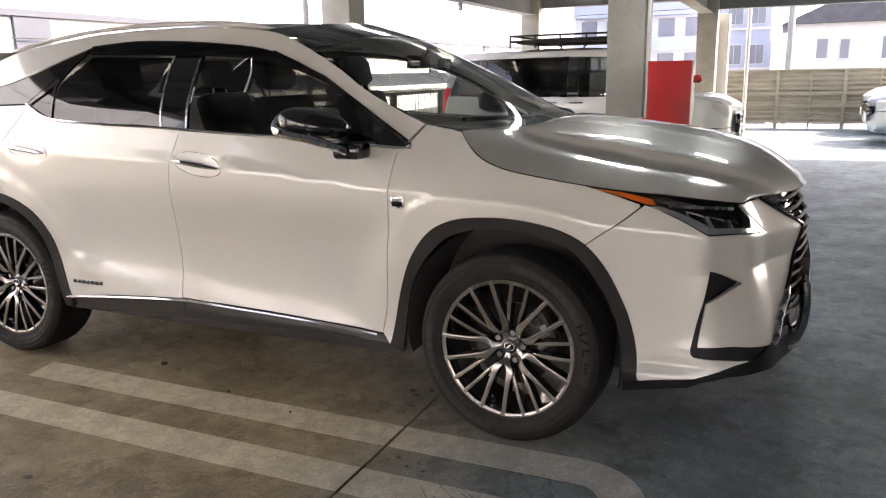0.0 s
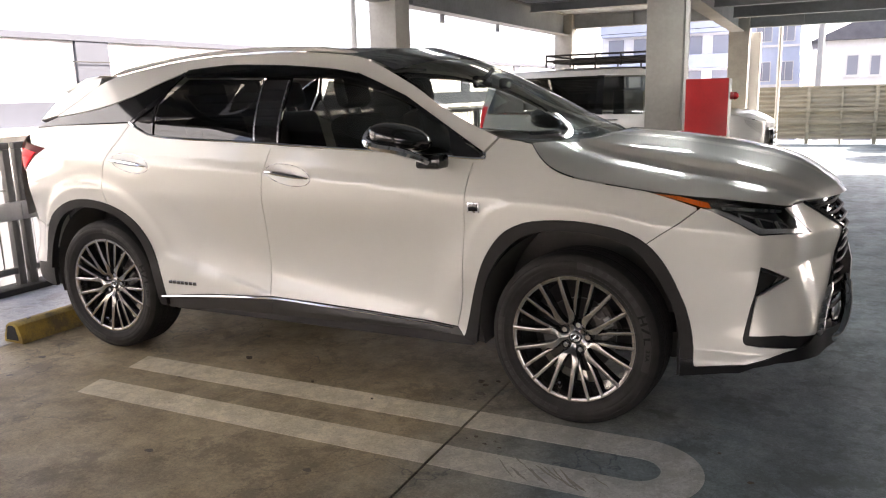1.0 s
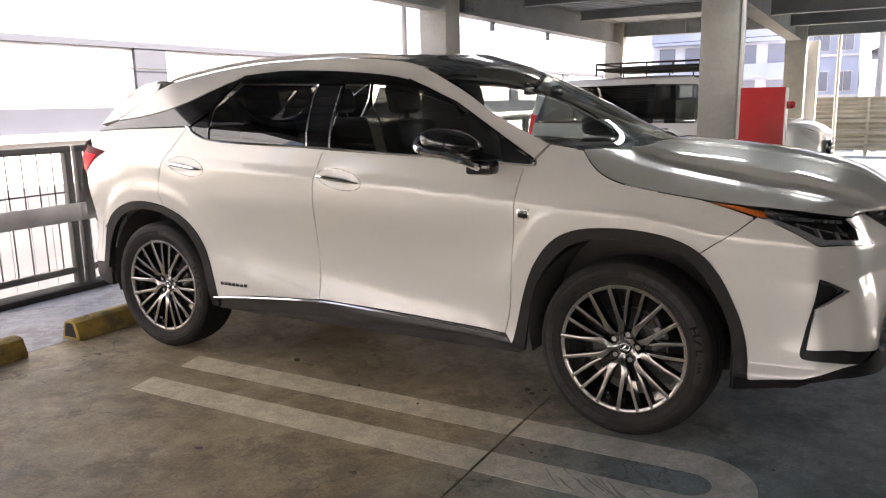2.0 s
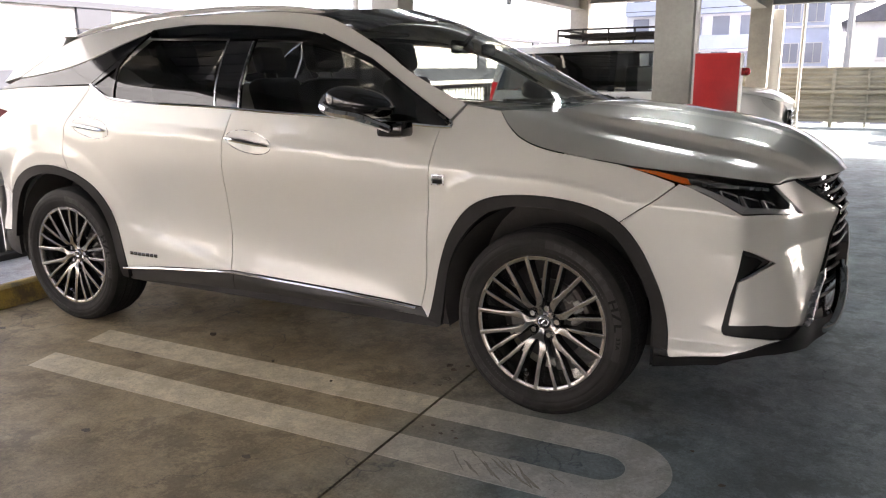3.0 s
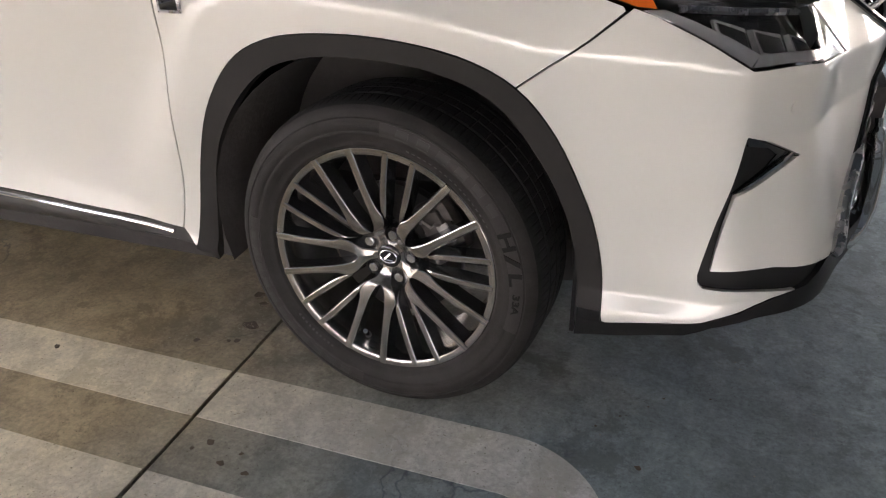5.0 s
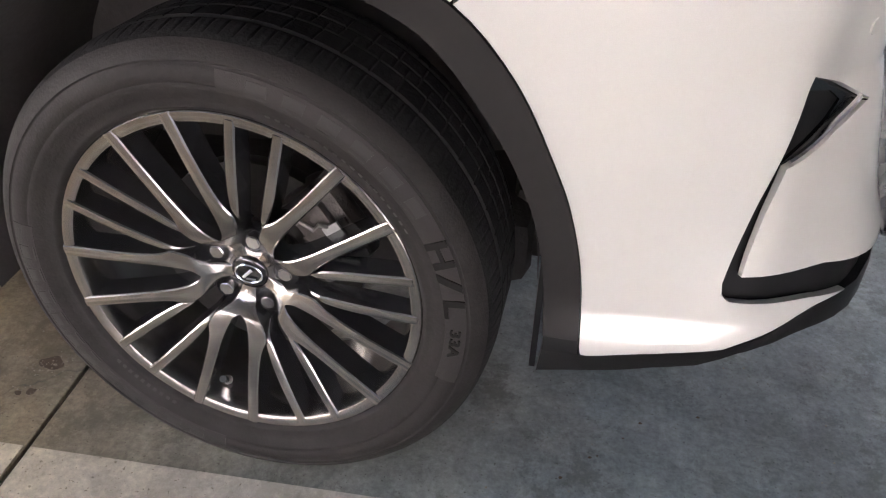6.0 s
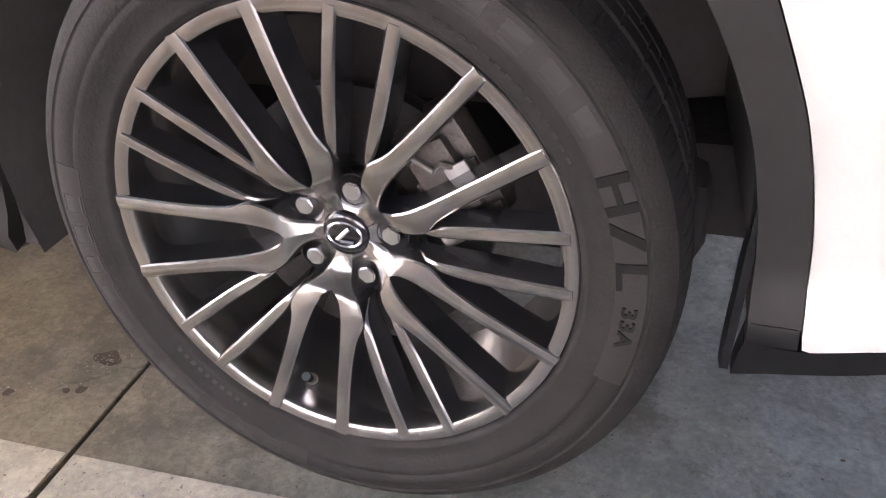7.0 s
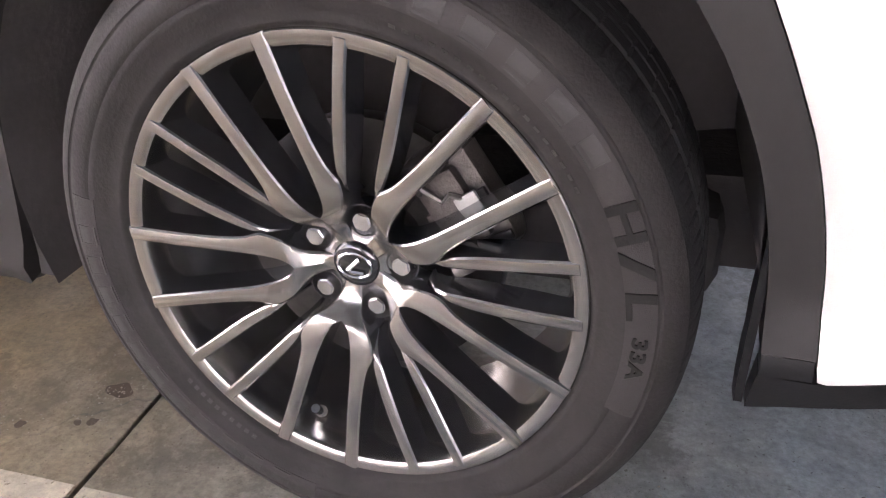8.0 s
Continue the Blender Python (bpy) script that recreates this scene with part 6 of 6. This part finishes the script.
    for s in (0, 1):
        yy = width + .06 if s else -.06
        part("door_mirror", box(a_x - .30, yy - .09, belt + .02, a_x - .17, yy + .09, belt + .16, .04), paint, e, "", m)
        for cx in (fw, rw):
            simple_wheel(e, cx, width - .02 if s else .02, m, .32, 1 if s else -1)
    if rack:
        rk = part("roof_rack", box(-length + 1.35, .12, height + .06, -1.80, width - .12, height + .11), MATT_BLACK, e, "black steel roof basket", m)
        for z in (height + .10, height + .18):
            for yy in (.10, width - .10):
                part("rack_rail", tube([(-length + 1.25, yy, z), (-1.75, yy, z)], .016, 6), MATT_BLACK, rk, "", m)
            for xx in (-length + 1.25, -1.75):
                part("rack_rail", tube([(xx, .10, z), (xx, width - .10, z)], .016, 6), MATT_BLACK, rk, "", m)
        for k in range(5):
            xx = -length + 1.25 + k * (length - 3.0) / 4
            for yy in (.10, width - .10):
                part("rack_post", rod((xx, yy, height + .0), (xx, yy, height + .18), .014, 6), MATT_BLACK, rk, "", m)
    return e


SILVER = material("silver_blue_paint", (0.22, 0.27, 0.34), 0.35, 0.4, coat=1.0, vary=.05)
parked_car("minivan", "white minivan with dark glass and a black roof basket", Matrix.Translation((.35, 8.6, 0)), VAN_WHITE, 4.55, 1.70, 1.77, 1.05, True, True)
parked_car("hatchback", "silver-blue hatchback parked nose out beside the fence", pose(2.35, 14.75, 0, 0, 0, 180), SILVER, 4.1, 1.7, 1.5, .95, False)
parked_car("hatchback", "white hatchback parked nose out beside the fence", pose(2.45, 17.0, 0, 0, 0, 180), VAN_WHITE, 4.2, 1.7, 1.5, .95, False)

# ---- fence at the far edge ----
def fence_bay(x0, x1, y, z1=1.32):
    b = thing("fence_panel", ((x0 + x1) / 2, y, 0), "tan corrugated sheet fence on grey steel rails", "fence", "fence bays")
    bm = bmesh.new()
    n = 44
    zs = [.12 + (z1 - .12) * k / n for k in range(n + 1)]
    ra = [bm.verts.new((x0 + .02, y + (.012 if (k // 2) % 2 else -.012), z)) for k, z in enumerate(zs)]
    rb = [bm.verts.new((x1 - .02, y + (.012 if (k // 2) % 2 else -.012), z)) for k, z in enumerate(zs)]
    for k in range(n):
        bm.faces.new((ra[k], rb[k], rb[k + 1], ra[k + 1]))
    part("corrugated_sheet", bm, FENCE_MAT, b, "", None, 10)
    for z in (.52, .80):
        part("rail", box(x0, y - .07, z - .035, x1, y - .02, z + .035, .006), FENCE_MAT, b)
    part("cap_rail", box(x0, y - .03, z1, x1, y + .03, z1 + .035, .005), FENCE_MAT, b)
    part("post", box(x0 - .04, y - .06, 0, x0 + .04, y + .06, z1, .006), FENCE_MAT, b)
    part("thin_post", box((x0 + x1) / 2 - .02, y - .05, 0, (x0 + x1) / 2 + .02, y - .02, z1, .004), FENCE_MAT, b)
    return b


for k in range(-4, 9):
    fence_bay(.74 + k * 1.42, .74 + (k + 1) * 1.42, 17.35)

# ---- buildings beyond ----
nb = thing("neighbour_building", (-9.5, 4, -7), "white sheet-clad neighbour building with blue-grey bands of painted shade", "building", "buildings")
part("wall", box(-10.5, -34, -7, -9.0, 46, 2.33), WALL_WHITE, nb)
part("parapet_cap", box(-10.55, -34, 2.33, -8.93, 46, 2.42), WALL_SHADE, nb, "parapet cap coloured as blue-grey shade")
part("lower_band", box(-9.0, -34, 1.12, -8.96, 46, 1.46), WALL_SHADE, nb, "blue-grey band of painted shade along the wall")
part("ledge", box(-9.0, -34, 1.02, -8.80, 46, 1.12), WALL_WHITE, nb)
for k in range(-6, 10):
    part("pier", box(-9.0, 5.03 + k * 4.6, 1.46, -8.95, 5.62 + k * 4.6, 2.33), WALL_SHADE, nb, "pier coloured as blue-grey shade")
for k in range(-50, 60):
    part("rib", box(-8.985, 4.0 + k * .3, -2, -8.975, 4.06 + k * .3, .42), WALL_BASE, nb)
part("grey_base", box(-9.0, -34, -7, -8.98, 46, .42), WALL_BASE, nb, "grey lower wall panels")
part("cable", tube([(-8.94, -20, 2.10), (-8.9, -5, 2.0), (-8.9, 6, 2.03), (-8.94, 30, 2.12)], .008, 5), JOINT_MAT, nb, "thin black cable clipped along the wall")

wing = part("tall_wing", box(-10.5, -7.6, 2.42, -9.02, -.6, 7.8), WING_PALE, nb, "taller pale grey wing with panel joints")
for k in range(5):
    part("panel_joint", box(-9.02, -7.6, 3.3 + k, -9.005, -.6, 3.33 + k), WALL_GREY, wing)
for k in range(3):
    part("panel_joint", box(-9.02, -2.4 - k * 2, 2.42, -9.005, -2.37 - k * 2, 7.8), WALL_GREY, wing)


def house(x0, x1, y0, y1, eave, ridge, wall, label, wins, name="house", base=-7):
    h = thing(name, ((x0 + x1) / 2, (y0 + y1) / 2, base), label, "house", "buildings")
    part("wall", box(x0, y0, base, x1, y1, eave), wall, h)
    ym = (y0 + y1) / 2
    part("roof", prism([(x0 - .3, eave), (x1 + .3, eave), (x1 - .2, ridge), (x0 + (x1 - x0) * .35, ridge)], y0 - .4, y1 + .4, "y"), ROOF_GREY, h)
    for (a, b, c, d) in wins:
        w = part("window", box(a - .06, y0 - .05, c - .06, b + .06, y0 + .02, d + .06), WHITE_PAINT, h)
        part("pane", box(a, y0 - .065, c, b, y0 - .04, d), PANE, w)
        part("sill", box(a - .1, y0 - .14, c - .12, b + .1, y0, c - .06), WHITE_PAINT, w)
    return h


house(.85, 8.5, 36, 46, 3.25, 4.6, HOUSE_PALE, "pale rendered house with a slate roof", [(2.05, 2.47, 1.75, 2.57), (2.98, 3.32, 1.73, 2.53), (4.6, 5.3, 1.7, 2.6), (2.1, 3.2, -2, -.9)])
house(9.5, 15, 40, 48, 5.0, 6.4, HOUSE_PALE, "pale rendered house with a slate roof", [(10.2, 11.2, 2.2, 3.4), (12.2, 13.2, 2.2, 3.4)])
blk = thing("apartment_block", (-3, 44, -7), "blue-grey apartment block with rows of windows", "building", "buildings")
part("wall", box(-3.3, 40, -7, .05, 50, 9), BLUE_BLOCK, blk)
for fl in range(6):
    for k in range(3):
        xa, za = -3.05 + k * 1.05, -2.3 + fl * 1.95
        w = part("window", box(xa - .04, 39.93, za - .04, xa + .74, 40.02, za + .96), WHITE_PAINT, blk)
        part("pane", box(xa, 39.9, za, xa + .34, 39.94, za + .92), PANE, w)
        part("pane", box(xa + .37, 39.9, za, xa + .70, 39.94, za + .92), PANE, w)
    part("floor_band", box(-3.3, 39.9, -2.6 + fl * 1.95, .05, 40, -2.48 + fl * 1.95), WHITE_PAINT, blk)
tw = thing("apartment_tower", (-9, 62, -7), "pale apartment tower with balconies", "building", "buildings")
part("wall", box(-15, 60, -7, -4.2, 70, 15), HOUSE_PALE, tw)
for fl in range(8):
    part("balcony", box(-14.8, 58.8, -5 + fl * 2.6, -4.4, 60, -4.0 + fl * 2.6), BLUE_BLOCK, tw)
    for k in range(5):
        part("window", box(-14.4 + k * 2, 59.9, -4 + fl * 2.6, -13.2 + k * 2, 60.02, -2.6 + fl * 2.6), PANE, tw)
# unseen building, added so its wall bounces light onto the near side
back = thing("bounce_building", (2, -27, -7), "pale grey rendered building added unseen to bounce light onto the car", "building", "buildings")
part("wall", box(-26, -34, -7, 30, -24, 5.5), material("pale_grey_render", (0.60, 0.60, 0.60), 0.8, vary=.15, scale=.4), back)
for fl in range(4):
    for k in range(14):
        w = part("window", box(-24 + k * 3.8, -24.02, -5.4 + fl * 2.9, -22.2 + k * 3.8, -23.94, -4.0 + fl * 2.9), WHITE_PAINT, back)
        part("pane", box(-23.9 + k * 3.8, -23.95, -5.3 + fl * 2.9, -22.3 + k * 3.8, -23.92, -4.1 + fl * 2.9), PANE, w)
# utility pole with crossarms beyond the fence
pole = thing("utility_pole", (.95, 30, -7), "grey concrete utility pole with crossarms", "pole")
part("shaft", rod((.95, 30, -7), (.95, 30, 8), .16, 12, r2=.10), WALL_GREY, pole)
for z in (3.6, 4.4, 5.2):
    part("crossarm", box(.2, 29.95, z, 1.7, 30.05, z + .08), WALL_GREY, pole)
    for k in range(4):
        part("insulator", rod((.35 + k * .4, 30, z + .08), (.35 + k * .4, 30, z + .22), .035, 8), WHITE_PAINT, pole)
for z, x in ((3.75, .3), (4.55, 1.2), (5.35, .7)):
    part("cable", tube([(-30, 30.0, z + .4), (-12, 30, z - .15), (x, 30, z), (16, 30, z - .1), (34, 30, z + .5)], .012, 5), JOINT_MAT, pole, "black overhead cable")
